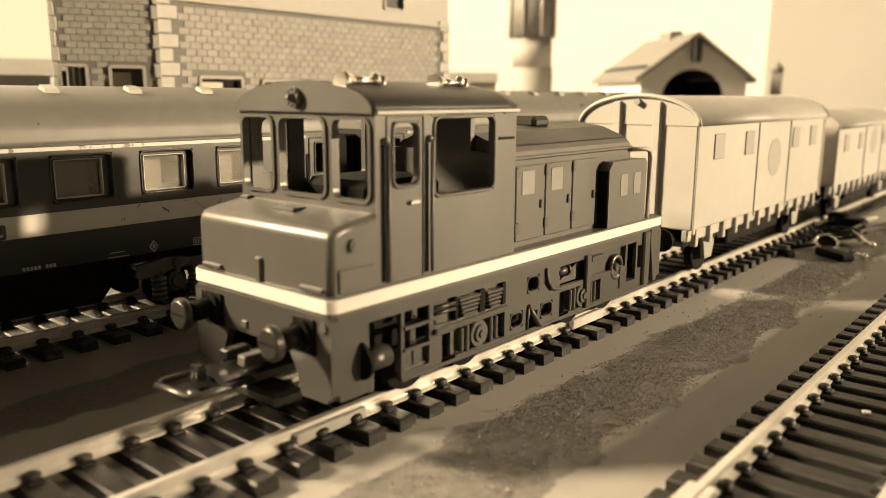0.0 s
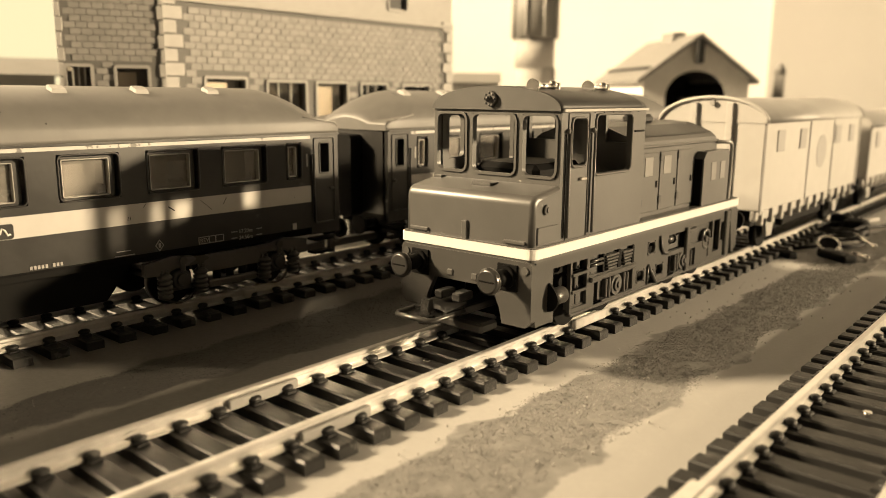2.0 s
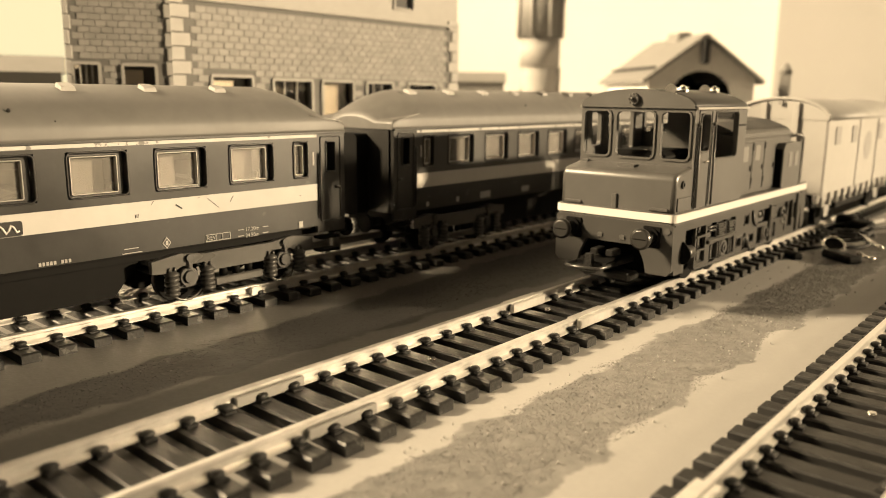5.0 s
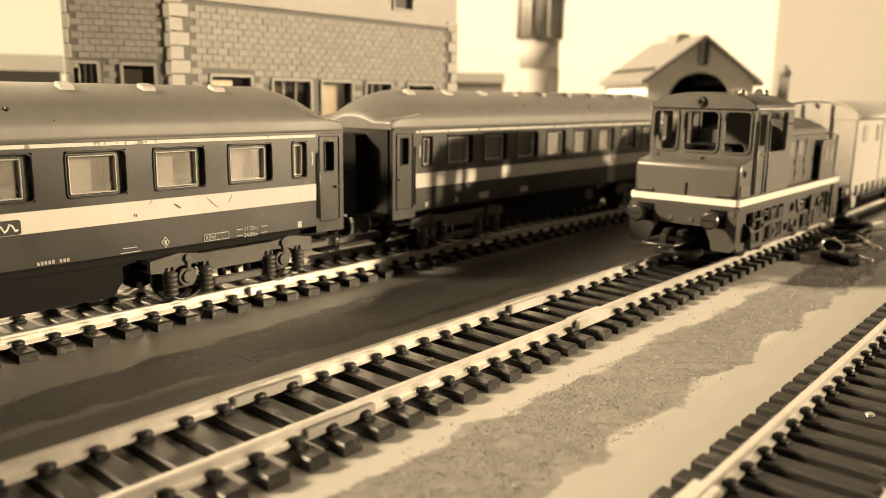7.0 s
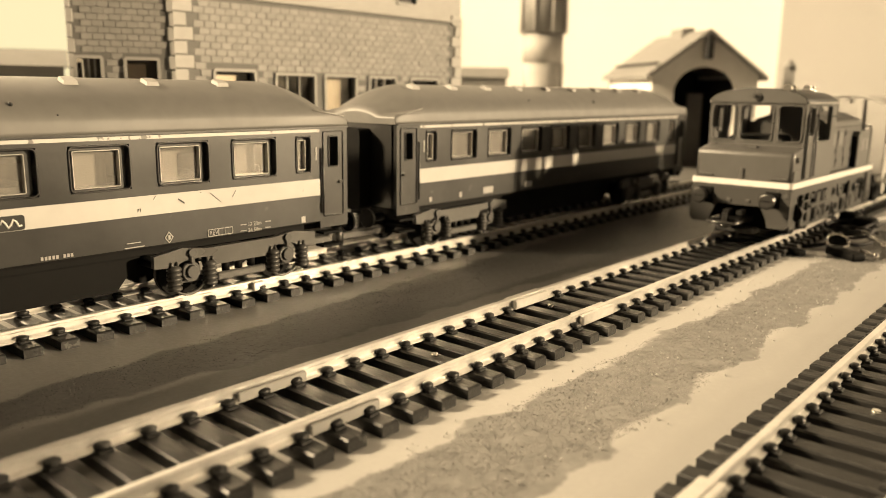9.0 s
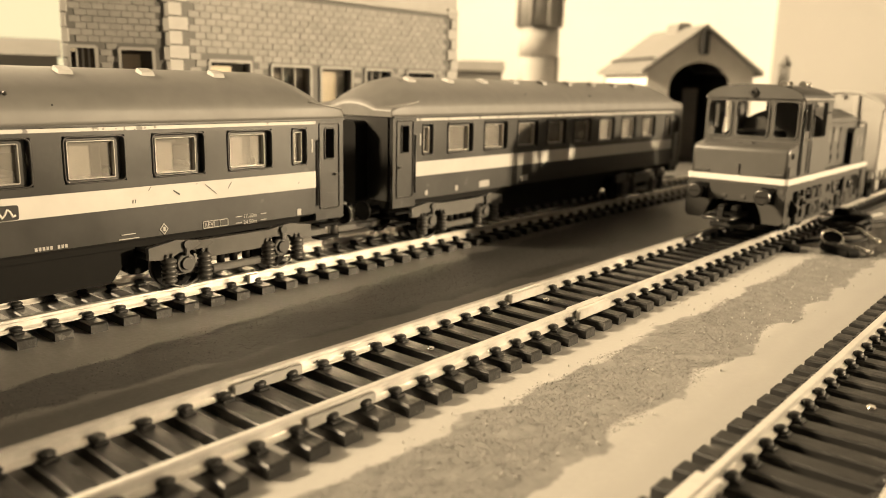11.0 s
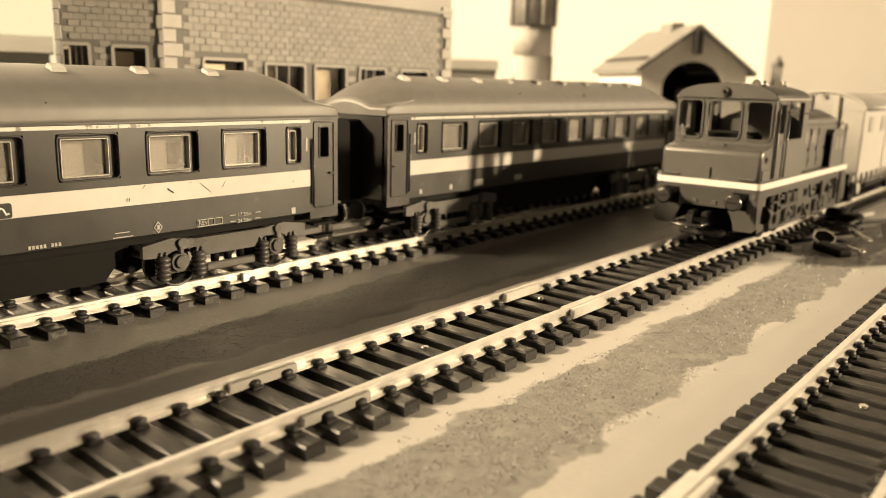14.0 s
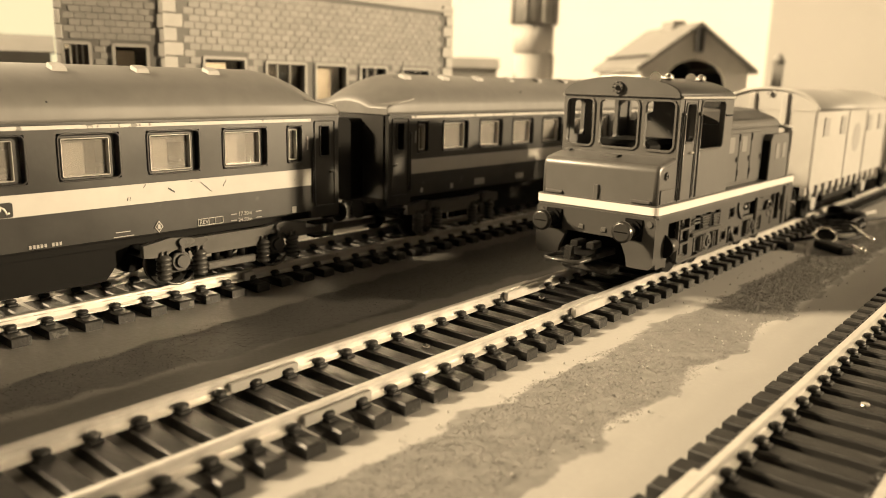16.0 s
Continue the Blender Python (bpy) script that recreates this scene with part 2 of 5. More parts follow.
def ball(bm, p, r, seg=12):
    res = bmesh.ops.create_uvsphere(bm, u_segments=seg, v_segments=seg // 2 + 2, radius=r, matrix=Matrix.Translation(p))
    for f in {f for v in res["verts"] for f in v.link_faces}:
        f.smooth = True
    return bm


def tube(bm, pts, r, seg=8):
    """A bent round bar or wire through the points."""
    pts = [Vector(p) for p in pts]
    rings = []
    for i, p in enumerate(pts):
        d = (pts[min(i + 1, len(pts) - 1)] - pts[max(i - 1, 0)]).normalized()
        q = d.to_track_quat("Z", "Y")
        rings.append([bm.verts.new(p + q @ Vector((r * math.cos(a), r * math.sin(a), 0))) for a in (2 * math.pi * k / seg for k in range(seg))])
    for a, c in zip(rings, rings[1:]):
        for k in range(seg):
            f = bm.faces.new((a[k], a[(k + 1) % seg], c[(k + 1) % seg], c[k]))
            f.smooth = True
    bm.faces.new(rings[0])
    bm.faces.new(rings[-1])
    return bm


def loft(bm, sections, closed=True, smooth=True, caps=True):
    rings = [[bm.verts.new(p) for p in s] for s in sections]
    n = len(rings[0])
    for a, c in zip(rings, rings[1:]):
        for k in range(n if closed else n - 1):
            f = bm.faces.new((a[k], a[(k + 1) % n], c[(k + 1) % n], c[k]))
            f.smooth = smooth
    if caps and closed:
        bm.faces.new(rings[0])
        bm.faces.new(rings[-1])
    return bm


def prism(bm, outline, axis, a, c):
    """An outline (u, v) drawn out along an axis from a to c: x -> (y, z), y -> (x, z), z -> (x, y)."""
    def put(u, v, w):
        return {"x": (w, u, v), "y": (u, w, v), "z": (u, v, w)}[axis]
    return loft(bm, [[put(u, v, w) for u, v in outline] for w in (a, c)], smooth=False)


def P(*a):
    return prism(bmesh.new(), *a)


def pierced(bm, axis, u0, u1, z0, z1, w0, w1, holes):
    """A wall from w0 to w1 thick with rectangular openings (u0, u1, z0, z1) right through it. axis: along which it runs."""
    us = sorted({u0, u1, *(h[0] for h in holes), *(h[1] for h in holes)})
    zs = sorted({z0, z1, *(h[2] for h in holes), *(h[3] for h in holes)})
    us, zs = [u for u in us if u0 <= u <= u1], [z for z in zs if z0 <= z <= z1]
    solid = {}
    for i in range(len(us) - 1):
        for j in range(len(zs) - 1):
            u, z = (us[i] + us[i + 1]) / 2, (zs[j] + zs[j + 1]) / 2
            solid[i, j] = not any(h[0] < u < h[1] and h[2] < z < h[3] for h in holes)
    cache = {}

    def v(i, j, w):
        if (i, j, w) not in cache:
            u, z = us[i], zs[j]
            cache[i, j, w] = bm.verts.new((u, w, z) if axis == "x" else (w, u, z))
        return cache[i, j, w]
    for (i, j), s in solid.items():
        if not s:
            continue
        for w in (w0, w1):
            bm.faces.new((v(i, j, w), v(i + 1, j, w), v(i + 1, j + 1, w), v(i, j + 1, w)))
        for (a, c), nb in ((((i, j), (i + 1, j)), (i, j - 1)), (((i + 1, j), (i + 1, j + 1)), (i + 1, j)), (((i, j + 1), (i + 1, j + 1)), (i, j + 1)), (((i, j), (i, j + 1)), (i - 1, j))):
            if not solid.get(nb, False):
                bm.faces.new((v(*a, w0), v(*c, w0), v(*c, w1), v(*a, w1)))
    return bm


def rounded(u0, u1, v0, v1, r, seg=4):
    """Outline of a rectangle with round corners."""
    pts = []
    for cu, cv, a0 in ((u1 - r, v1 - r, 0), (u0 + r, v1 - r, 90), (u0 + r, v0 + r, 180), (u1 - r, v0 + r, 270)):
        for k in range(seg + 1):
            a = radians(a0 + 90 * k / seg)
            pts.append((cu + r * math.cos(a), cv + r * math.sin(a)))
    return pts


def rim(bm, axis, u0, u1, v0, v1, w0, w1, width, r=0.8):
    """A raised frame round an opening, with rounded corners."""
    outer, inner = rounded(u0 - width, u1 + width, v0 - width, v1 + width, r + width), rounded(u0, u1, v0, v1, r)

    def put(u, v, w):
        return (u, w, v) if axis == "x" else (w, u, v)
    e = min(0.3 * width, 0.3 * abs(w1 - w0))
    wc = w1 - math.copysign(e, w1 - w0)
    mid_o = rounded(u0 - width + e, u1 + width - e, v0 - width + e, v1 + width - e, r + width - e)
    mid_i = rounded(u0 - e, u1 + e, v0 - e, v1 + e, r + e)
    rings = [[bm.verts.new(put(u, v, w)) for u, v in o] for o, w in ((outer, w0), (outer, wc), (mid_o, w1), (mid_i, w1), (inner, wc), (inner, w0))]
    n = len(outer)
    for a, c in zip(rings, rings[1:] + rings[:1]):
        for k in range(n):
            bm.faces.new((a[k], a[(k + 1) % n], c[(k + 1) % n], c[k]))
    return bm


def letters(text, size, material, parent, x, y, z, name="lettering", label=""):
    """Raised print on a side that faces -y."""
    cu = bpy.data.curves.new("print", "FONT")
    cu.body, cu.size, cu.extrude = text, size, 0.02
    tmp = new("print", cu)
    dg = bpy.context.evaluated_depsgraph_get()
    bm = bmesh.new()
    bm.from_mesh(tmp.evaluated_get(dg).to_mesh())
    bpy.data.objects.remove(tmp)
    bm.transform(Matrix.Translation((x, y, z)) @ Matrix.Rotation(radians(90), 4, "X"))
    return part(name, bm, material, parent, label)

# ---- room ----


def slab(name, x0, x1, y0, y1, z0, z1, material, holes=None, label="", axis="x"):
    if holes:
        bm = pierced(bmesh.new(), axis, *((x0, x1) if axis == "x" else (y0, y1)), z0, z1, *((y0, y1) if axis == "x" else (x0, x1)), holes)
    else:
        bm = B(x0, x1, y0, y1, z0, z1)
    return tagged(part(name, bm, material), label, name.split("_")[0], "", "structure")


slab("floor", -1700, 1300, -2000, 1700, -800, -752, M_ROOM_FLOOR, label="unseen dark floor under the layout that keeps bounce light low")
# unseen ceiling, dark against bounce, its hole made for the overhead fill
bm = pierced(bmesh.new(), "x", -1700, 1300, -2000, 1700, 1700, 1750, [(-880, -620, 550, 810)])
bm.transform(Matrix(((1, 0, 0, 0), (0, 0, 1, 0), (0, 1, 0, 0), (0, 0, 0, 1))))
tagged(part("ceiling", bm, M_UNSEEN_DARK), "unseen dark ceiling with an added opening for the overhead fill", "ceiling", "", "structure")
slab("wall_east", 1200, 1300, 290, 1500, -752, 1700, M_WALL, label="bright cream painted room wall behind the layout")
slab("wall_southeast", 1100, 1300, -2000, 290, -752, 1700, M_CURTAIN, [(-1750, -900, 180, 1080)], "beige projecting room wall with a window opening", "y")
slab("wall_north", -1700, 1300, 1500, 1700, -752, 1700, M_WALL, [(300, 1040, -60, 1320), (-1340, -980, 860, 1260)], "plain room wall with a window and an added opening for the glow")
slab("wall_south", -1700, 1100, -2100, -2000, -752, 1700, M_UNSEEN_DARK, label="unseen dark wall that keeps fill light low")
slab("wall_west", -1800, -1700, -2000, 1700, -752, 1700, M_UNSEEN_DARK, label="unseen dark wall that keeps fill light low")
part("baseboard", B(-450, 1100, -420, 760, -22, -2.0), M_GROUND)
tagged(bpy.data.objects["baseboard"], "painted model railway baseboard, sandy and dark grey", "baseboard", "", "structure")
legs = thing("trestle", 0, 0, 0, "plain wooden trestle under the baseboard", "trestle")
for lx in (-380, 1020):
    for ly in (-360, 690):
        part("leg", B(lx - 30, lx + 30, ly - 30, ly + 30, -752, -22, bevel=3), M_INTERIOR, legs)

# added glowing panel behind the north opening, brightens the background beside the building
part("glow_panel", B(-300, 1900, 1900, 1910, -700, 1900), M_BACKGROUND_GLOW)
tagged(bpy.data.objects["glow_panel"], "added glowing panel for the bright background", "sky", "", "structure")

# ---- tracks ----
RAIL_TOP = 2.5


def rail_profile(yc):
    h = RAIL_TOP
    half = [(1.15, 0.0), (1.15, 0.35), (0.38, 0.75), (0.38, h - 0.85), (0.62, h - 0.55), (0.62, h - 0.12), (0.48, h)]
    return [(yc + a, c) for a, c in half] + [(yc - a, c) for a, c in reversed(half)]


def sleeper_mesh(name, chairs):
    bm = bmesh.new()
    w, wt, hl = 1.75, 1.45, 14.6
    bot = [(-w, -hl), (w, -hl), (w, hl), (-w, hl)]
    top = [(-wt, -hl + 0.35), (wt, -hl + 0.35), (wt, hl - 0.35), (-wt, hl - 0.35)]
    loft(bm, [[(x, y, -2.0) for x, y in bot], [(x, y, -0.35) for x, y in bot], [(x, y, -0.05) for x, y in top]], smooth=False)
    for yr in (-8.7, 8.7) if chairs else ():
        for s in (-1, 1):
            yc = yr + s * 1.75
            box(bm, -1.0, 1.0, yc - 0.8, yc + 0.8, -0.1, 0.4, bevel=0.12)
            yk = yc - s * 0.6
            cyl(bm, (0, yk, 0.0), (0, yk, 0.6), 1.0, 0.9, 10)
            dome = [(1.05, 0.45), (1.22, 0.6), (1.15, 0.95), (0.8, 1.2), (0.25, 1.3)]
            loft(bm, [[(q * math.cos(a), yk + 0.8 * q * math.sin(a), z) for a in (2 * math.pi * j / 12 for j in range(12))] for q, z in dome])
    return mesh_of(name, bm, M_SLEEPER)


SLEEPER = sleeper_mesh("sleeper", True)
SLEEPER_PLAIN = sleeper_mesh("sleeper", False)


def track(x0, x1, y, pitch, start, label, gap=None):
    tr = thing("railway_track", 0, y, 0, label, "railway track", "model railway tracks")
    for s in (-8.7, 8.7):
        part("rail", P(rail_profile(s), "x", x0, x1), M_RAIL, tr, "bright nickel silver rail")
    i = math.floor((x0 - start) / pitch)
    rnd = random.Random(int(abs(y)))
    while start + i * pitch < x1:
        x = start + i * pitch + rnd.uniform(-0.12, 0.12)
        if gap and gap[0] < x:
            x += gap[1]
        if x > x0:
            part("sleeper", SLEEPER_PLAIN if gap and any(a < x < c for a, c in gap[2]) else SLEEPER, None, tr, at=pose(x * MM, 0, 0, 0, 0, rnd.uniform(-0.7, 0.7)))
        i += 1
    return tr


track_b = track(-140, 520, 0.9, 6.541, 0.0, "middle model track of bright rails on black plastic sleepers", (94, 0.5, ((94.5, 107), (269, 280))))
track_a = track(-200, 520, 73.3, 6.85, 11.2, "rear model track of bright rails under the coaches")
track_c = track(-60, 520, -66.3, 6.25, 54.8, "front model track of bright rails on black plastic sleepers")


def fishplate(tr, x0, x1, y, material=M_RAIL, k=1.0):
    bm = bmesh.new()
    for s in (-1, 1):
        box(bm, x0, x1, y + s * 1.15 * k - 0.6 * k, y + s * 1.15 * k + 0.6 * k, 0.1, 2.25 * k, bevel=0.2)
    box(bm, x0, x1, y - 1.3, y + 1.3, 0.05, 0.5, bevel=0.15)
    part("rail_joiner", bm, material, tr, "folded metal rail joiner")


for yr in (-8.7, 8.7):
    fishplate(track_b, 94, 107, yr)
    fishplate(track_b, 21.5, 35, yr, M_PLATE, 0.75)
    fishplate(track_b, 268, 281, yr)
fishplate(track_a, 63.5, 66.5, -8.7)
fishplate(track_c, 30, 44, 8.7)
for tr, x, y in ((track_b, 59.2, 0.4), (track_b, 102.9, 3.6), (track_c, 86.6, 0.0)):
    bm = C((x, y, -0.2), (x, y, 0.35), 0.8, 0.65, 10)
    part("track_screw", bm, M_CHROME, tr, "small bright screw")

# ---- scattered grass ----


def scatter(name, x0, x1, y0, y1, count, height, material, label, seed, slope=0.0, split=False):
    rnd = random.Random(seed)
    vs, fs = [], []
    for _ in range(count):
        x = rnd.uniform(x0, x1)
        n = noise.noise(Vector((x * 0.045, seed, 0))) * 2.2 + noise.noise(Vector((x * 0.25, seed, 3))) * 1.0
        n += noise.noise(Vector((x * 0.09, seed, 7))) * 2.0
        k = rnd.random()
        y = y0 + (y1 - y0 + slope * x) * k + n * (2 * k - 1 if split else 1) + rnd.gauss(0, 0.4)
        if noise.noise(Vector((x * 0.12, y * 0.2, seed))) < -0.38 and rnd.random() < 0.7:
            continue
        a, h = rnd.uniform(0, 6.28), height * rnd.uniform(0.4, 1.2)
        w = rnd.uniform(0.10, 0.26)
        dx, dy = math.cos(a) * w, math.sin(a) * w
        lx, ly = rnd.gauss(0, 1.0) * h, rnd.gauss(0, 1.0) * h
        i = len(vs)
        vs += [((x - dx) * MM, (y - dy) * MM, -2.05 * MM), ((x + dx) * MM, (y + dy) * MM, -2.05 * MM), ((x + lx) * MM, (y + ly) * MM, (-2 + h * 0.8) * MM)]
        fs.append((i, i + 1, i + 2))
    me = bpy.data.meshes.new(name)
    me.from_pydata(vs, [], fs)
    me.materials.append(material)
    return tagged(new(name, me), label, "grass", "", "stuff")


scatter("grass_strip", 10, 300, -39.0, -20.0, 60000, 0.19, M_GRASS, "short flocked grass strip between two tracks", 3, -0.02, True)
scatter("dark_grass_strip", -40, 300, 28.5, 41.5, 13000, 0.14, M_GRASS_DARK, "dark scattered turf strip beside the coaches", 5, 0.09)

rnd = random.Random(11)
vs, fs = [], []
for _ in range(260):
    gx, gy, gr = rnd.uniform(15, 260), rnd.choice((-19.5, -40.5, -30, -24, -36)) + rnd.gauss(0, 1.5), rnd.uniform(0.1, 0.28)
    i = len(vs)
    vs += [((gx + a * gr) * MM, (gy + c * gr) * MM, (-2 + 0.35 + d * gr) * MM) for a, c, d in ((1, 0, 0), (0, 1, 0), (-1, 0, 0), (0, -1, 0), (0, 0, 1), (0, 0, -1.5))]
    fs += [(i + a, i + (a + 1) % 4, i + e) for a in range(4) for e in (4, 5)]
me = bpy.data.meshes.new("sand_grains")
me.from_pydata(vs, [], fs)
me.materials.append(M_TOWER)
tagged(new("sand_grains", me), "loose pale sand grains on the turf", "sand", "", "stuff")

# ---- coaches ----
COACH_L = 182.0


def coach_roof_section(x, top, half, eave, d):
    """Arched section; near the ends a crowned scoop cuts the arch along a sharp hip and a low ledge. d: distance from the end."""
    pts = []
    rise = min(1.0, d / 20.0)
    for j in range(61):
        a = math.pi * j / 60
        c, s = math.cos(a), math.sin(a)
        z = eave + 1.2 * min(1.0, 6 * s) + (top - eave - 1.2) * abs(s) ** 1.05
        y = half * math.copysign(abs(c) ** 1.12, c)
        ledge = eave + 2.4 + 0.18 * min(d, 12.0)
        cap = max(eave + 10.9 - 6.9 * (1 - rise) ** 2.0 - 5.5 * (y / half) ** 2, ledge) + 40.0 * max(0.0, rise - 0.95)
        cap -= 0.8 * max(0.0, 1 - d / 1.2) ** 2
        z = -math.log(math.exp(-14.0 * (z - eave)) + math.exp(-14.0 * (cap - eave))) / 14.0 + eave
        pts.append((x, y, z))
    return pts


def spring(bm, x, y, z0, z1, r):
    """One moulded spring: stepped coils, two pins on top."""
    n, prof = 5, []
    for k in range(n):
        za = z0 + (z1 - z0) * k / n
        d = (z1 - z0) / n
        prof += [(r * 0.72, za), (r, za + 0.25 * d), (r, za + 0.75 * d), (r * 0.72, za + d)]
    prof += [(r * 0.6, z1 + 0.3)]
    return loft(bm, [[(x + q * math.cos(2 * math.pi * j / 10), y + q * math.sin(2 * math.pi * j / 10), z) for j in range(10)] for q, z in prof])


def wheel(parent, x, z, r):
    w = part("wheel", C((x, -7.0, z), (x, -9.2, z), r, None, 28), M_BLACK, parent, "dark wheel")
    cyl_b = C((x, 7.0, z), (x, 9.2, z), r, None, 28)
    part("wheel", cyl_b, M_BLACK, parent, "dark wheel")
    part("axle", C((x, -9, z), (x, 9, z), 1.0, None, 10), M_BLACK, parent)
    return w


def bogie(parent, xc):
    """Two-axle bogie with arched side frames, coil springs and axle boxes."""
    bg = part("bogie", B(xc - 14, xc + 14, -6, 6, 8.5, 12.5, bevel=0.5), M_BLACK, parent, "dark plastic bogie with coil springs")
    for s in (-1, 1):
        y0, y1 = s * 13.0, s * 14.3
        prof = [(-21.5, 13.2), (-21.5, 10.6), (-17.2, 10.2), (-14.5, 11.4), (-9, 11.6), (-7.5, 9.4), (7.5, 9.4), (9, 11.6), (14.5, 11.4), (17.2, 10.2), (21.5, 10.6), (21.5, 13.2), (15, 14.2), (9, 13.4), (-9, 13.4), (-15, 14.2)]
        part("side_frame", P([(xc + u, v) for u, v in prof], "y", y0, y1), M_BOGIE, bg)
        part("bolster_beam", B(xc - 6.5, xc + 6.5, y0, y1, 5.6, 7.4, bevel=0.3), M_BOGIE, bg)
        for dx in (-3.4, 0, 3.4):
            part("bolster_spring", C((xc + dx, s * 12.7, 7.3), (xc + dx, s * 12.7, 9.6), 0.95, None, 10), M_BLACK, bg)
        for ax in (-12.8, 12.8):
            for dx in (-4.3, 4.3):
                part("coil_spring", spring(bmesh.new(), xc + ax + dx, s * 14.3, 5.2, 10.4, 1.6), M_FRAME, bg, "black coil spring")
                for pn in (-0.65, 0.65):
                    part("spring_pin", C((xc + ax + dx + pn, s * 14.5, 10.3), (xc + ax + dx + pn, s * 14.5, 11.5), 0.5, 0.2, 8), M_FRAME, bg)
            bm = C((xc + ax, s * 12.0, 8.8), (xc + ax, s * 14.2, 8.8), 2.3, 2.1, 18)
            cyl(bm, (xc + ax, s * 14.2, 8.8), (xc + ax, s * 14.8, 8.8), 1.5, 1.3, 14)
            box(bm, xc + ax - 3.6, xc + ax + 3.6, s * 12.2, s * 13.2, 6.2, 7.2, bevel=0.2)
            box(bm, xc + ax - 0.55, xc + ax + 0.55, s * 14.2, s * 14.9, 10.6, 12.6, bevel=0.2)
            cyl(bm, (xc + ax, s * 14.1, 13.0), (xc + ax, s * 15.0, 13.0), 0.9, None, 12)
            part("axle_box", bm, M_FRAME, bg)
            ring = [(xc + ax + 4.4 * math.cos(j * math.pi / 14), s * 12.6, 7.8 + 4.4 * math.sin(j * math.pi / 14)) for j in range(29)]
            part("wheel_rim", tube(bmesh.new(), ring, 0.32, 6), M_BOGIE, bg)
    for ax in (-12.8, 12.8):
        wheel(bg, xc + ax, 7.6, 5.1)
    return bg


def coach(x, y, label, prints, corridor=True, first=25.0, pitch=17.6):
    co = thing("passenger_coach", x, y, 0, label, "passenger coach", "passenger coaches")
    L, hw, z0, z1 = COACH_L, 15.8, 15.4, 38.9
    wins = [(first + pitch * k, first + 12.0 + pitch * k, 28.0, 36.9) for k in range(8)]
    small = [(11.6, 16.2, 28.1, 36.9), (L - 16.2, L - 11.6, 28.1, 36.9)]
    doors = [(1.6, 7.6), (L - 7.6, L - 1.6)]
    holes = wins + small + [(d + 1.6, e - 1.6, 29.2, 36.6) for d, e in doors]
    for s in (-1, 1):
        wall = part("side_wall", pierced(bmesh.new(), "x", 0, L, z0 + 0.6, z1, s * hw, s * (hw - 2.0), holes), M_COACH, co, "dark painted coach side")
        for xa in (0.0, L - 9.0):
            part("end_skirt", B(xa, xa + 9.0, s * (hw - 1.0), s * hw, 14.2, z0 + 0.6), M_COACH, wall)
        part("waist_stripe", B(9.0, L - 9.0, s * hw, s * (hw + 0.12), 22.4, 26.4), M_STRIPE, wall, "cream waist stripe with scratches")
        part("gutter_line", B(9.0, L - 9.0, s * hw, s * (hw + 0.2), 37.7, 38.4), M_GUTTER, wall, "cream line under the roof")
        for a, c, d, e in wins + small:
            win = part("window", rim(bmesh.new(), "x", a + 0.3, c - 0.3, d + 0.3, e - 0.3, s * (hw - 1.6), s * (hw + 0.3), 0.35, 0.8), M_COACH, wall, "dark moulded window frame")
            ra, rc, rd, re = a + 0.5, c - (1.8 if c - a > 6 else 1.2), d + 0.6, e - 0.8
            part("window_recess", rim(bmesh.new(), "x", ra + 0.2, rc - 0.2, rd + 0.2, re - 0.2, s * (hw - 1.5), s * (hw - 0.95), 1.5, 0.2), M_COACH, win)
            part("inner_rim", rim(bmesh.new(), "x", ra + 0.45, rc - 0.45, rd + 0.35, re - 0.35, s * (hw - 1.3), s * (hw - 0.1), 0.22, 0.15), M_WINDOW_RIM, win, "bright metal window rim")
            pane = part("pane", B(ra, rc, s * (hw - 1.2), s * (hw - 1.05), rd, re), M_PANE, win, "milky plastic pane")
            pane.visible_shadow = False
        for a, c in doors:
            dr = part("door", rim(bmesh.new(), "x", a, c, 17.2, 37.6, s * (hw - 0.1), s * (hw + 0.28), 0.35, 0.3), M_COACH, wall, "narrow boarding door")
            part("door_window", rim(bmesh.new(), "x", a + 1.7, c - 1.7, 29.4, 36.4, s * (hw - 0.1), s * (hw + 0.3), 0.4, 0.3), M_COACH, dr)
            xh = a + 0.9 if a < L / 2 else c - 0.9
            part("door_handle", B(xh - 0.7, xh + 0.7, s * hw, s * (hw + 0.7), 25.0, 25.6, bevel=0.15), M_STEEL, dr)
            xr = c + 0.7 if a < L / 2 else a - 0.7
            part("grab_rail", tube(bmesh.new(), [(xr if a > L / 2 else xr, s * (hw + 0.5), z) for z in (18, 25, 34)], 0.28), M_COACH, dr)
            for st in (13.5, 10.2):
                part("step", B(a, c, s * (hw - 3.5), s * (hw - 0.4), st - 1.2, st - 0.6), M_BLACK, co)
    for xe, s in ((0, 1), (L, -1)):
        part("end_wall", pierced(bmesh.new(), "y", -hw + 1.2, hw - 1.2, z0 + 0.6, z1, xe, xe + s * 1.2, [(-4.5, 4.5, 16, 36)]), M_COACH, co)
        part("gangway", prism(bmesh.new(), rounded(-6, 6, 15, 37.5, 1.5), "x", xe, xe - s * 4.5), M_BLACK, co, "black rubber gangway bellows")
        for s2 in (-1, 1):
            part("buffer", cyl(C((xe, s2 * 10, 13.5), (xe - s * 5, s2 * 10, 13.5), 1.2), (xe - s * 5, s2 * 10, 13.5), (xe - s * 5.8, s2 * 10, 13.5), 2.6), M_BLACK, co)
        part("coupling", cyl(B(xe - s * 7, xe + s * 10, -1.5, 1.5, 6.5, 8.5, bevel=0.3), (xe - s * 7, 0, 5), (xe - s * 7, 0, 10), 1.2), M_BOGIE, co)
    secs = []
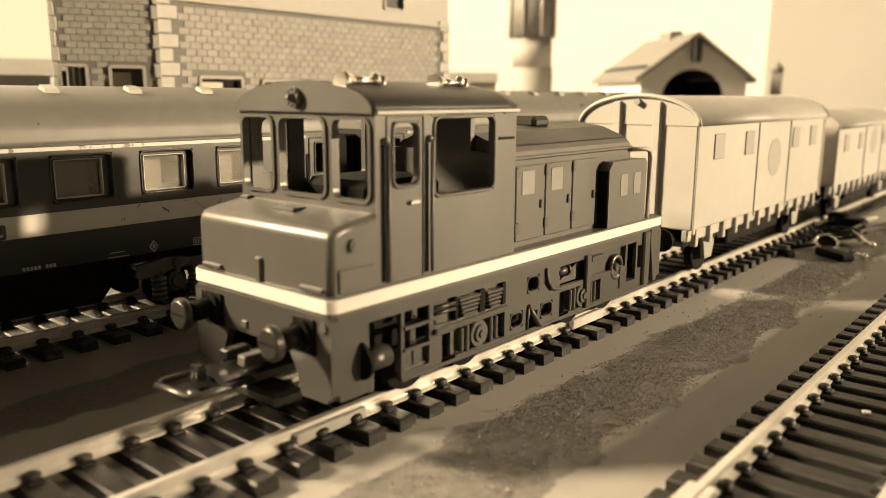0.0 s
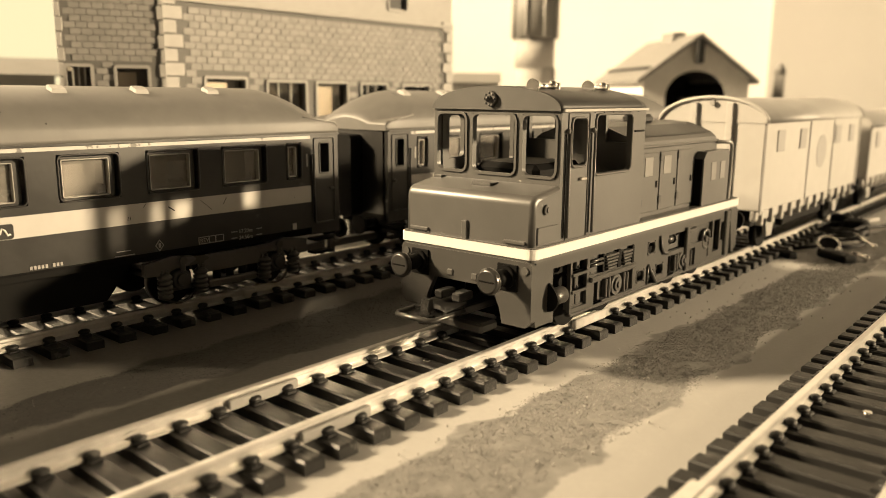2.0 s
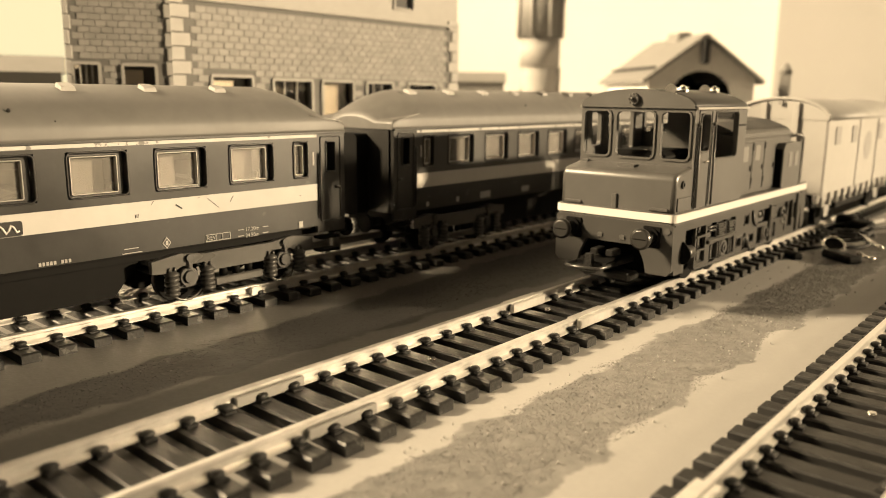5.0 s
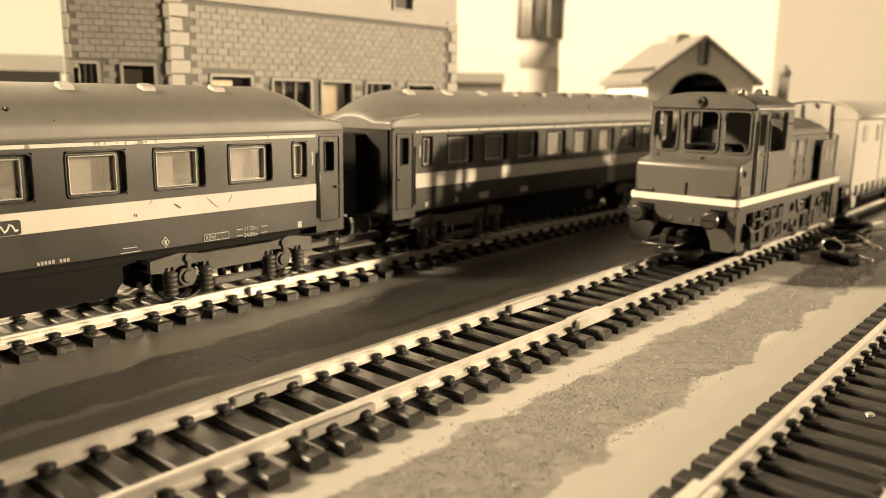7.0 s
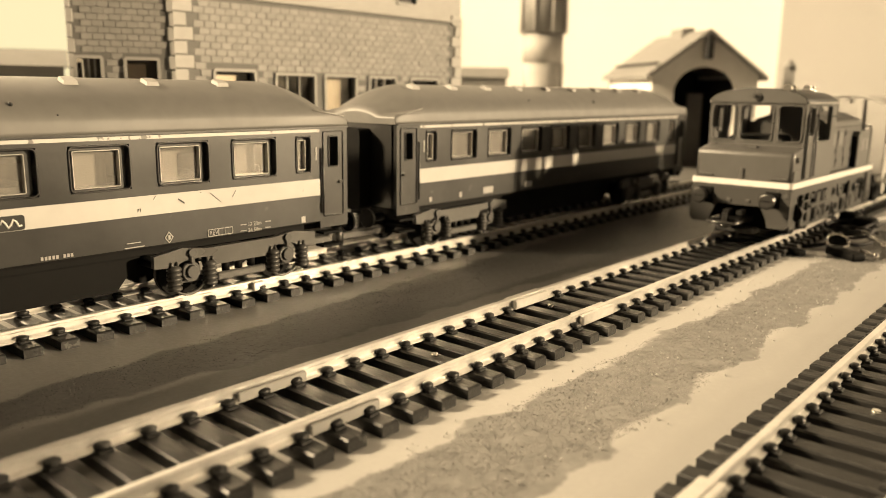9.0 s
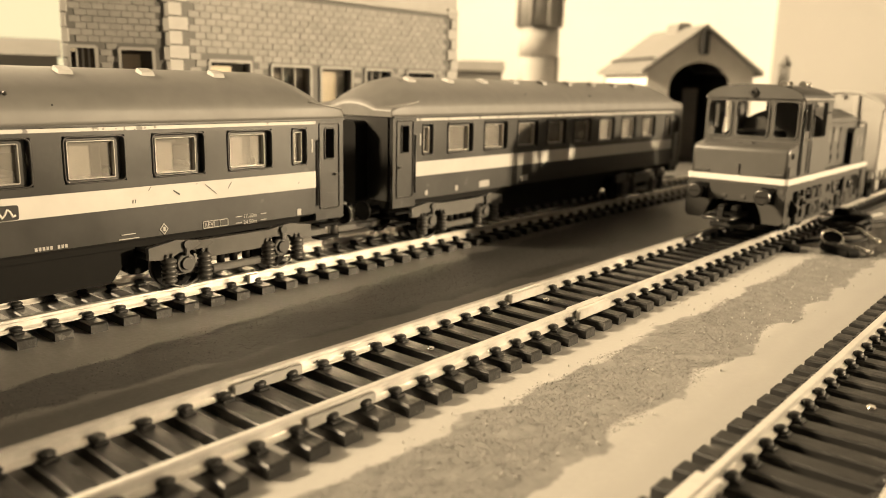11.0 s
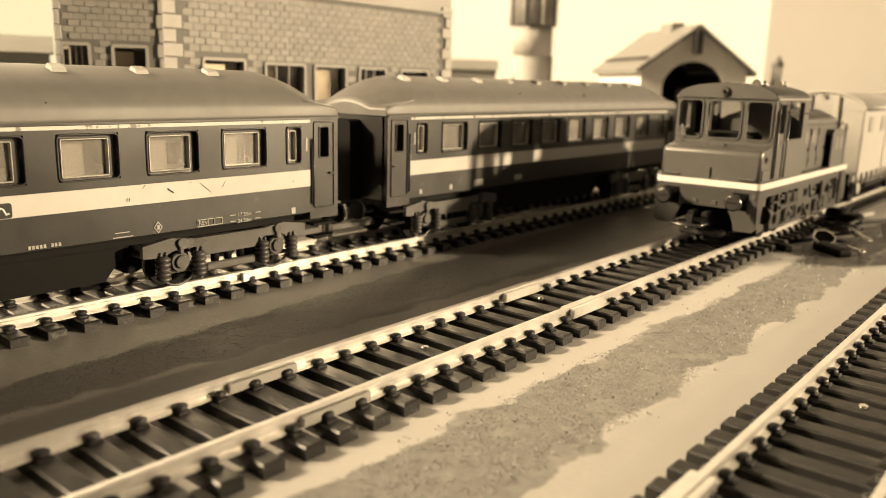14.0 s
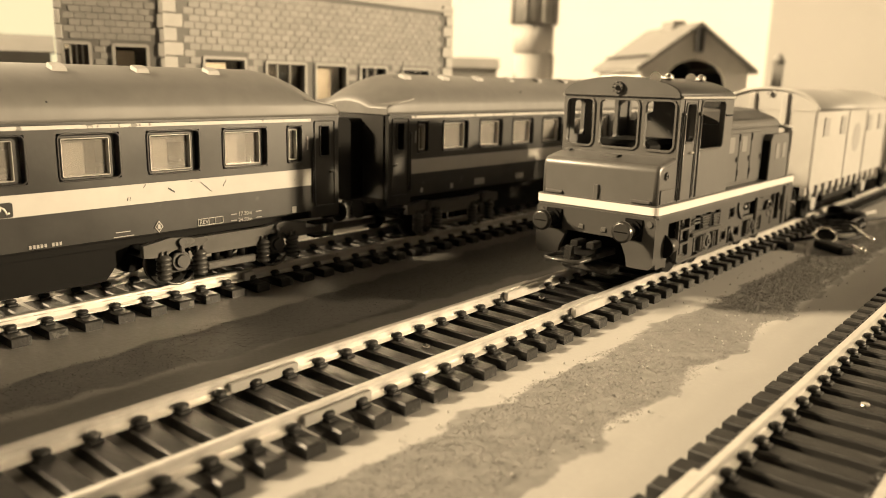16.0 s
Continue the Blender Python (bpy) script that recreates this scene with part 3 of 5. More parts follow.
    ends = [0, 0.3, 0.8, 1.5] + [2.3 + 0.6 * k for k in range(33)]
    for d, xx in [(e, -0.4 + e) for e in ends] + [(30, 30 + 10.0 * k) for k in range(13)] + [(e, L + 0.4 - e) for e in reversed(ends)]:
        u = 1 - min(1.0, d / 19.0)
        secs.append(coach_roof_section(xx, 49.5, hw + 0.35 - 0.6 * u ** 6, z1 - 0.1, d))
    roof = part("roof", loft(bmesh.new(), secs), M_COACH_ROOF, co, "grey painted arched roof with rounded ends")
    for s in (-1, 1):
        part("gutter", B(0, L, s * (hw + 0.05), s * (hw + 0.5), z1 - 0.35, z1 + 0.05), M_COACH, roof)
        # pale bead paints the highlight along the ledge of each roof end
        for xa, xb in ((0.9, 10.5), (L - 10.5, L - 0.9)):
            part("roof_bead", tube(bmesh.new(), [(xa, s * (15.95 if xa < 5 else 15.3), 41.3 if xa < 5 else 42.9), (xb, s * (15.3 if xa < 5 else 15.95), 42.9 if xa < 5 else 41.3)], 0.15, 6), M_PLATE, roof, "pale bead for the highlight on the roof end ledge")
    for k in range(9):
        xv = 16.4 + 17.0 * k
        fl = part("roof_vent", loft(bmesh.new(), [[(xv - 3.4, -8.8, 47.1), (xv + 3.4, -8.8, 47.1), (xv + 3.4, -4.4, 48.8), (xv - 3.4, -4.4, 48.8)], [(xv - 3.0, -8.5, 47.5), (xv + 3.0, -8.5, 47.5), (xv + 3.0, -4.6, 48.95), (xv - 3.0, -4.6, 48.95)]], smooth=False), M_COACH_ROOF, roof, "small roof ventilator")
        part("vent_cap", loft(bmesh.new(), [[(xv - 1.6, -7.9, 47.6), (xv + 1.4, -7.9, 47.6), (xv + 1.4, -5.0, 48.7), (xv - 1.6, -5.0, 48.7)], [(xv - 1.4, -7.5, 48.9), (xv + 1.2, -7.5, 48.9), (xv + 1.2, -5.2, 49.7), (xv - 1.4, -5.2, 49.7)]], smooth=False), M_PLATE, fl, "pale ventilator cap")
    # chips in the roof paint
    for cx, cz, w in ((104.6, 44.6, 0.42), (112.0, 42.6, 0.2), (64.0, 45.0, 0.3)):
        part("paint_chip", ball(bmesh.new(), (cx, -15.9 * math.sqrt(max(0.02, 1 - ((cz - 40.2) / 9.4) ** 2)), cz), w, 8), M_COACH, roof, "dark chip in the paint")
    part("coach_floor", B(1.3, L - 1.3, -hw + 1.3, hw - 1.3, z0, 16.0), M_BLACK, co)
    if corridor:
        part("corridor_wall", pierced(bmesh.new(), "x", 10, L - 10, 16, 36.5, -11.6, -11.0, [(w[0] + 7.0, w[1] - 0.5, 29.6, 34.0) for w in wins[::2]] + [(w[0] + 9.0, w[1] + 1.5, 26.0, 35.0) for w in wins[1::2]]), M_INTERIOR, co, "pale moulded interior wall")
    for k in range(9):
        xs = 19.3 + 17.86 * k
        part("compartment_wall", B(xs - 0.5, xs + 0.5, -10.8, 12, 16, 36), M_INTERIOR, co, "pale compartment partition")
    for k in range(8):
        xs = 28.5 + 17.86 * k
        for s in (-1, 1):
            part("seat", box(B(xs + s * 4.2, xs + s * 8.2, -8, 12, 16, 21, bevel=0.6), xs + s * 6.8, xs + s * 8.3, -8, 12, 20, 30, bevel=0.6), M_INTERIOR, co)
    part("battery_box", P([(52.0, z0 - 1.6), (58.5, 6.0), (L - 58.5, 6.0), (L - 52.0, z0 - 1.6)], "y", -9.5, 9.5), M_BLACK, co, "black trough under the coach")
    part("underframe", B(2, L - 2, -12.5, 12.5, 13.6, z0), M_BLACK, co)
    bogie(co, 31.0)
    bogie(co, L - 31.0)
    ys = -hw - 0.1
    for xx, zz, w, h in prints:
        part("stencil_mark", B(xx, xx + w, ys, ys + 0.12, zz, zz + h), M_STENCIL, co, "small cream stencil")
    letters("1", 4.6, M_STENCIL, co, 9.6, ys, 31.0, "class_number", "cream class numeral")
    letters("1", 4.6, M_STENCIL, co, L - 11.2, ys, 31.0, "class_number", "cream class numeral")
    return co


coach_1 = coach(88.8 - COACH_L, 73.3, "dark coach with cream stripe, worn paint and grey roof", [(167.1, 16.2, 1.2, 1.5)])
coach_2 = coach(106.7, 73.3, "dark coach with cream stripe and grey roof, coupled behind", [(13.2, 16.8, 1.0, 1.3), (26.5, 16.9, 1.2, 1.5), (38.0, 16.9, 5.0, 2.0), (60.0, 17.1, 4.2, 1.8)], False, 22.4, 17.4)
ys1 = -15.95
E0 = COACH_L - 88.8  # local x of world x = 0 on the first coach
letters("REV", 1.3, M_STENCIL, coach_1, E0 + 48.6, ys1, 16.5, "lettering", "cream stencil lettering")
letters("17.20m", 1.25, M_STENCIL, coach_1, E0 + 58.5, ys1, 17.3, "lettering", "cream stencil lettering")
letters("24.50m", 1.25, M_STENCIL, coach_1, E0 + 58.5, ys1, 15.9, "lettering", "cream stencil lettering")
part("stencil_frame", rim(rim(rim(bmesh.new(), "x", E0 + 48.4, E0 + 50.8, 16.3, 17.6, ys1 - 0.05, ys1 + 0.1, 0.14, 0.05), "x", E0 + 51.0, E0 + 52.4, 16.3, 17.6, ys1 - 0.05, ys1 + 0.1, 0.14, 0.05), "x", E0 + 52.6, E0 + 54.4, 16.3, 17.6, ys1 - 0.05, ys1 + 0.1, 0.14, 0.05), M_STENCIL, coach_1)
for a, c in ((56.6, 58.1), (63.3, 64.8)):
    for zz in (17.7, 16.3):
        part("stencil_arrow", B(E0 + a, E0 + c, ys1 - 0.05, ys1 + 0.1, zz, zz + 0.16), M_STENCIL, coach_1)
bm = bmesh.new()
loft(bm, [[(E0 + 39.1 + a, ys1 - 0.06, 17.3 + c) for a, c in ((0, -1.25), (0.98, 0), (0, 1.25), (-0.98, 0))], [(E0 + 39.1 + a, ys1 + 0.06, 17.3 + c) for a, c in ((0, -1.25), (0.98, 0), (0, 1.25), (-0.98, 0))]], smooth=False)
dm = part("stencil_diamond", bm, M_STENCIL, coach_1)
bm = bmesh.new()
loft(bm, [[(E0 + 39.1 + a, ys1 - 0.1, 17.3 + c) for a, c in ((0, -0.95), (0.74, 0), (0, 0.95), (-0.74, 0))], [(E0 + 39.1 + a, ys1 + 0.06, 17.3 + c) for a, c in ((0, -0.95), (0.74, 0), (0, 0.95), (-0.74, 0))]], smooth=False)
part("diamond_field", bm, M_COACH, dm)
part("diamond_mark", B(E0 + 38.85, E0 + 39.35, ys1 - 0.14, ys1, 16.85, 17.75), M_STENCIL, dm)
for zz, a, c in ((17.1, 29.9, 32.9), (16.2, 29.4, 33.6)):
    part("stencil_line", B(E0 + a, E0 + c, ys1 - 0.05, ys1 + 0.1, zz, zz + 0.16), M_STENCIL, coach_1)
for k in range(9):
    if k != 5:
        part("stencil_bar", B(E0 + 13.4 + k * 0.68, E0 + 13.85 + k * 0.68, ys1 - 0.05, ys1 + 0.1, 16.3, 16.95), M_STENCIL, coach_1)
em = part("emblem", P(rounded(E0 + 6.0, E0 + 11.2, 22.5, 25.2, 0.5), "y", ys1 - 0.14, ys1 + 0.05), M_COACH, coach_1, "dark emblem plate with a pale scroll")
for k, (sx, sz, ln, an) in enumerate(((42.3, 24.6, 1.7, -35), (36.4, 25.9, 1.0, 50), (33.2, 23.6, 0.7, 80), (32.7, 23.6, 0.7, 80), (50.5, 24.6, 3.4, -40), (55.2, 25.0, 1.6, 55), (47.0, 26.0, 0.5, 10), (74.5, 24.0, 0.4, 30))):
    bm = bmesh.new()
    bmesh.ops.create_cube(bm, size=1.0, matrix=Matrix.Translation((E0 + sx, ys1 - 0.05, sz)) @ Matrix.Rotation(radians(-an), 4, "Y") @ Matrix.Diagonal((ln, 0.1, 0.07 + 0.2 * (k == 0), 1)))
    part("scratch", bm, M_COACH, coach_1, "scratch through the paint")
part("scroll", tube(bmesh.new(), [(E0 + 7.0 + 0.45 * k, ys1 - 0.2, 23.8 + 0.75 * math.sin(k * 1.5)) for k in range(9)], 0.2), M_CREAM, em)

# ---- locomotive ----


def cab_roof_section(x, half, eave, top):
    pts = [(x, half * math.cos(math.pi * k / 18), eave + (top - eave) * math.sin(math.pi * k / 18) ** 0.85) for k in range(19)]
    return pts


def locomotive():
    lo = thing("shunting_locomotive", 22.9, 1.0, 0, "grey plastic shunting locomotive with a cream waist band", "locomotive")
    L = 99.5
    # footplate band
    part("waist_band", prism(bmesh.new(), rounded(0, L, -16.1, 16.1, 1.4), "z", 19.65, 21.45), M_CREAM, lo, "cream band round the footplate")
    part("footplate", prism(bmesh.new(), rounded(0.3, L - 0.3, -15.8, 15.8, 1.2), "z", 19.0, 21.7), M_LOCO, lo)
    # nose
    bm = bmesh.new()
    bend = [(2.9 - 1.85 * math.cos(radians(80 * k / 8)), 29.0 + 1.85 * math.sin(radians(80 * k / 8))) for k in range(9)]
    prof = [(0.9, 21.5)] + bend + [(9.4, 32.0), (9.4, 21.5)]
    sides = [(-15.2, 0.8), (-15.05, 0.35), (-14.7, 0.08), (-14.2, 0.0), (14.2, 0.0), (14.7, 0.08), (15.05, 0.35), (15.2, 0.8)]
    loft(bm, [[(u + e * (u < 9), y, v - e * (v > 22)) for u, v in prof] for y, e in sides])
    for f in bm.faces:
        f.smooth = len(f.verts) == 4 and f.calc_area() < 14
    bmesh.ops.recalc_face_normals(bm, faces=bm.faces)
    nose = part("nose", bm, M_LOCO, lo)
    part("bracket", B(0.45, 1.4, -0.7, 0.7, 21.5, 25.2, bevel=0.2), M_LOCO, nose)
    for yy in (-11.5, 11.5):
        part("foot_tread", B(0.4, 1.4, yy - 2.4, yy + 2.4, 22.0, 22.7, bevel=0.15), M_LOCO, nose)
    part("side_panel", B(2.2, 8.9, -15.5, -15.1, 22.0, 25.2, bevel=0.12), M_LOCO, nose)
    part("filler_cap", cyl(C((5.0, -15.0, 28.2), (5.0, -15.7, 28.2), 0.95), (5.0, -15.7, 28.2), (5.0, -15.9, 28.2), 0.5), M_LOCO, nose)
    part("vent_flap", B(5.4, 8.2, -2.4, 2.4, 31.2, 31.9, bevel=0.15), M_LOCO, nose)
    part("vent_flap", B(8.0, 9.3, 12.0, 14.2, 31.6, 32.3, bevel=0.15), M_LOCO, nose)
    # cab
    x0, x1, hw, z0, z1 = 9.4, 42.4, 15.2, 21.5, 45.6
    fw = [(6.7, 14.3), (-5.2, 5.2), (-14.3, -6.7)]
    part("cab_front", pierced(bmesh.new(), "y", -hw, hw, z0, z1, x0, x0 + 1.2, [(a, c, 33.4, 44.8) for a, c in fw]), M_LOCO, lo)
    part("cab_back", pierced(bmesh.new(), "y", -hw, hw, z0, z1, x1 - 1.2, x1, [(a, c, 38.5, 44.5) for a, c in ((6.5, 13.5), (-13.5, -6.5))]), M_LOCO, lo)
    for a, c in fw:
        part("windscreen_rim", rim(bmesh.new(), "y", a + 0.2, c - 0.2, 33.6, 44.6, x0 - 0.35, x0 + 0.9, 0.5, 1.2), M_LOCO, lo)
    for s in (-1, 1):
        side = part("cab_side", pierced(bmesh.new(), "x", x0 + 1.2, x1 - 1.2, z0, z1, s * hw, s * (hw - 1.2), [(12.7, 18.3, 35.2, 44.4), (21.4, 36.4, 33.1, 44.9)]), M_LOCO, lo)
        part("window_rim", rim(bmesh.new(), "x", 21.7, 36.1, 33.4, 44.6, s * (hw - 0.9), s * (hw + 0.32), 0.5, 1.1), M_LOCO, side)
        dr = part("cab_door", rim(bmesh.new(), "x", 11.7, 19.0, 21.8, 45.0, s * (hw - 0.2), s * (hw + 0.22), 0.22, 0.2), M_LOCO, side)
        part("door_window_rim", rim(bmesh.new(), "x", 13.0, 18.0, 35.5, 44.1, s * (hw - 0.9), s * (hw + 0.32), 0.5, 1.1), M_LOCO, dr)
        part("door_handle", B(16.0, 18.0, s * hw, s * (hw + 0.7), 32.6, 33.2, bevel=0.15), M_CHROME, dr, "chrome door handle")
        for xr in (10.9, 20.0):
            hr = part("handrail", tube(bmesh.new(), [(xr + 0.5, s * (hw + 0.6), z) for z in (22.2, 30, 41.5)], 0.28), M_LOCO, side)
            # flat black strip paints the shade beside the handrail
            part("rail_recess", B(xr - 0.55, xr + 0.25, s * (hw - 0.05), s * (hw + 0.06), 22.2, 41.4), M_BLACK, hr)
            ball_b = ball(bmesh.new(), (xr + 0.2, s * (hw + 0.4), 41.9), 0.5, 8)
            part("rail_knob", ball_b, M_LOCO, hr)
        part("gutter_hook", B(37.5, 41.5, s * hw, s * (hw + 0.3), 41.0, 41.4), M_BLACK, side)
        for k in range(6):
            xx = 21 + 3.6 * k
            part("rivet", ball(bmesh.new(), (xx, s * (hw + 0.02), 45.2), 0.2, 6), M_LOCO, side)
    bm = loft(bmesh.new(), [cab_roof_section(x, h, z1 - 0.05, t) for x, h, t in ((x0 - 0.5, 15.25, 49.9), (x0 + 0.4, 15.5, 50.1), (x1 - 2.5, 15.5, 50.1), (x1 + 0.2, 15.2, 49.3))])
    for f in bm.faces:
        f.smooth = len(f.verts) == 4
    roof = part("cab_roof", bm, M_ROOF_DARK, lo, "dark arched cab roof")
    front = P([(y, z) for _, y, z in cab_roof_section(0, 15.2, z1 - 0.05, 49.95)], "x", x0 - 0.6, x0 - 0.45)
    part("roof_front", front, M_LOCO, roof)
    for s in (-1, 1):
        part("eave", B(x0, x1 + 0.3, s * 15.2, s * 15.75, z1 - 0.25, z1 + 0.3, bevel=0.1), M_EAVE, roof, "pale edged roof gutter")
    hl = part("headlamp", cyl(C((x0 - 0.7, 0.3, 47.6), (x0 - 1.4, 0.3, 47.6), 1.5, 1.4, 18), (x0 - 1.2, 0.3, 47.6), (x0 - 1.9, 0.3, 47.6), 0.75, 0.6, 14), M_LOCO, lo, "round headlamp with a rivet ring")
    for k in range(8):
        a = k * math.pi / 4
        part("rivet", ball(bmesh.new(), (x0 - 1.4, 0.3 + 1.15 * math.cos(a), 47.6 + 1.15 * math.sin(a)), 0.24, 6), M_LOCO, hl)
    part("lens", ball(bmesh.new(), (x0 - 1.8, 0.3, 47.6), 0.55, 8), M_STEEL, hl)
    for xa, xb in ((10.3, 17.8), (30.0, 37.0)):
        ho = part("roof_horn", tube(bmesh.new(), [(xa, -8.6, 50.0), (xb, -8.6, 50.0)], 0.55, 10), M_CHROME, roof, "chrome roof horn")
        part("horn_bell", cyl(cyl(bmesh.new(), (xa - 1.0, -8.6, 50.0), (xa + 1.4, -8.6, 50.0), 1.35, 0.7, 14), (xa, -8.6, 48.3), (xa, -8.6, 50.2), 0.5), M_CHROME, ho)
        part("horn_base", cyl(ball(bmesh.new(), (xb - 1.6, -8.6, 50.2), 0.95, 10), (xb - 0.3, -8.6, 48.3), (xb - 0.3, -8.6, 50.7), 0.75), M_CHROME, ho)
    # controls inside the cab
    part("cab_desk", box(B(11.5, 16, -13, 13, 21.6, 32.0, bevel=0.6), 20, 38, -3, 13, 21.6, 34.5, bevel=1.2), M_BLACK, lo, "dark driving desk and machine block")
    # long hood
    hp = [(-13.0, 21.5), (-13.0, 37.4), (-12.6, 38.4), (-11.6, 39.2), (-6, 41.3), (0, 42.0), (6, 41.3), (11.6, 39.2), (12.6, 38.4), (13.0, 37.4), (13.0, 21.5)]
    hood = part("hood", P(hp, "x", x1, 88.0), M_LOCO, lo, "long grey engine hood")
    part("hood_top", P([(y * 0.985, z + 0.25) for y, z in hp[3:8]], "x", x1 + 0.1, 88.3), M_ROOF_DARK, hood, "dark hood roof")
    for s in (-1, 1):
        part("hood_ledge", B(x1 + 0.05, 88.1, s * 12.9, s * 13.5, 37.0, 37.7, bevel=0.2), M_LOCO, hood)
        for k in range(3):
            xa = 45.6 + 9.4 * k
            dr = part("hood_door", B(xa, xa + 8.9, s * 12.9, s * 13.25, 22.6, 36.0, bevel=0.15), M_LOCO, hood, "hinged hood door")
            for zz in (24.2, 33.8):
                part("hinge", B(xa - 0.6, xa + 0.6, s * 13.2, s * 13.6, zz, zz + 1.9, bevel=0.12), M_FRAME, dr)
            if k < 2:
                part("door_plate", B(xa + 1.6, xa + 5.6, s * 13.2, s * 13.36, 30.8, 35.0, bevel=0.1), M_HOOD_PLATE, dr, "small pale plate")
            part("latch", B(xa + 7.4, xa + 8.1, s * 13.2, s * 13.6, 28.0, 29.6, bevel=0.12), M_FRAME, dr)
        bx = part("rear_locker", prism(bmesh.new(), [(74.8, 21.5), (74.8, 33.4), (76.2, 35.0), (90.2, 35.0), (91.2, 34.2), (91.2, 21.5)], "y", s * 10.0, s * 15.4), M_LOCO, lo, "projecting rear locker")
        # black sheet puts the shade on the locker's front face into colour
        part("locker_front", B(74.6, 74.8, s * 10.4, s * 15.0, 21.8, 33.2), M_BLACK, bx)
        for xx in (79.6, 85.4):
            part("locker_plate", B(xx, xx + 3.0, s * 15.35, s * 15.5, 27.8, 32.2), M_HOOD_PLATE, bx, "small pale plate")
        part("rear_handrail", tube(bmesh.new(), [(93.0, s * 15.2, 21.8), (93.0, s * 15.2, 35.0), (92.6, s * 15.2, 36.4), (91.0, s * 15.0, 36.9), (87.6, s * 13.4, 36.9)], 0.5), M_PLATE, lo, "pale bent handrail")
    part("exhaust_cowl", B(66, 72, -3, 3, 41.5, 44.0, bevel=0.8), M_ROOF_DARK, hood, "dark exhaust cowl")
    # buffer beams
    for xa, xb, s in ((0.2, 7.2, 1), (L - 5.0, L - 0.2, -1)):
        bm = bmesh.new()
        xf, xk = (xa, xb) if s > 0 else (xb, xa)
        pr = [(-15.3, 19.1), (-15.8, 18.5), (-15.8, 8.2), (-14.6, 7.0), (-9.4, 7.0), (-8.8, 9.8), (-7.0, 13.4), (7.0, 13.4), (8.8, 9.8), (9.4, 7.0), (14.6, 7.0), (15.8, 8.2), (15.8, 18.5), (15.3, 19.1)]
        prism(bm, pr, "x", xf, xf + s * 1.3)
        beam = part("buffer_beam", bm, M_BEAM_SHADED, lo, "grey buffer beam, darkened for shade")
        for q in (-1, 1):
            part("skirt", P([(xf + s * 1.3, 19.1), (xf + s * 1.3, 8.0), (xf + s * 1.6, 7.0), (xk - s * (0 if s > 0 else 2), 7.0), (xk, 16.0), (xk, 19.1)], "y", q * 14.7, q * 15.78), M_BEAM_SHADED, beam)
            if s > 0:
                part("bolt", cyl(bmesh.new(), (xf - 0.25, q * 14.4, 17.6), (xf + 0.2, q * 14.4, 17.6), 0.75, None, 12), M_LOCO, beam)
            bf = part("buffer", cyl(cyl(cyl(B(xf - 0.4 * s, xf + 0.3 * s, q * 10.6 - 2.2, q * 10.6 + 2.2, 13.4, 18.4, bevel=0.1), (xf, q * 10.6, 16.1), (xf - s * 1.2, q * 10.6, 16.1), 2.1), (xf, q * 10.6, 16.1), (xf - s * 4.4, q * 10.6, 16.1), 1.55), (xf - s * 4, q * 10.6, 16.1), (xf - s * 5.4, q * 10.6, 16.1), 1.0), M_BLACK, lo, "black sprung buffer")
            part("buffer_head", cyl(cyl(bmesh.new(), (xf - s * 5.2, q * 10.6, 16.1), (xf - s * 6.0, q * 10.6, 16.1), 2.4, 2.5, 28), (xf - s * 6.0, q * 10.6, 16.1), (xf - s * 6.4, q * 10.6, 16.1), 2.5, 1.9, 28), M_STEEL, bf, "round dark steel buffer head")
            part("buffer_slot", B(xf - s * 6.42, xf - s * 6.2, q * 10.6 - 1.7, q * 10.6 + 1.7, 15.95, 16.25), M_BLACK, bf)
        for q in (-1, 1):
            part("lifting_lug", B(xf - s * 0.3, xf + s * 0.4, q * 3.0 - 0.7, q * 3.0 + 0.7, 14.2, 15.4, bevel=0.15), M_LOCO, beam)
        # coupling
        cp = part("coupling", B(xf - s * 4, xf + s * 8, -2.4, 2.4, 7.6, 9.2, bevel=0.25), M_COUPLING, lo, "black loop coupling with a hook")
        loop = [(xf - s * 3.5, -3.2, 8.8), (xf - s * 8.5, -4.4, 9.3), (xf - s * 13.0, -4.4, 9.3), (xf - s * 14.0, -3.6, 9.3), (xf - s * 14.2, 3.6, 9.3), (xf - s * 13.0, 4.4, 9.3), (xf - s * 8.5, 4.4, 9.3), (xf - s * 3.5, 3.2, 8.8)]
        part("loop", tube(bmesh.new(), loop, 0.5, 8), M_STEEL, cp, "bright worn steel loop")
        part("hook", prism(bmesh.new(), [(xf - s * 4, 8.0), (xf - s * 10.5, 8.0), (xf - s * 11.0, 9.0), (xf - s * 10.6, 12.0), (xf - s * 9.6, 12.0), (xf - s * 9.2, 9.6), (xf - s * 4, 9.6)], "y", -0.9, 0.9), M_COUPLING, cp)
        part("coupling_plate", prism(bmesh.new(), [(xf - s * 9.4, -3.9), (xf - s * 8.6, -1.6), (xf - s * 8.6, 1.6), (xf - s * 9.4, 3.9), (xf - s * 3.0, 3.0), (xf - s * 1.0, 2.0), (xf - s * 1.0, -2.0), (xf - s * 3.0, -3.0)], "z", 9.3, 9.9), M_COUPLING, cp)
        part("hook_base", C((xf - s * 10.2, 0, 7.6), (xf - s * 10.2, 0, 8.6), 1.7, 1.5, 18), M_STEEL, cp)
        for q in (-1, 1):
            part("guide_block", B(xf - s * 4.6, xf - s * 0.4, q * 2.1 - 1.0, q * 2.1 + 1.0, 10.6, 12.2, bevel=0.25), M_COUPLING, cp)
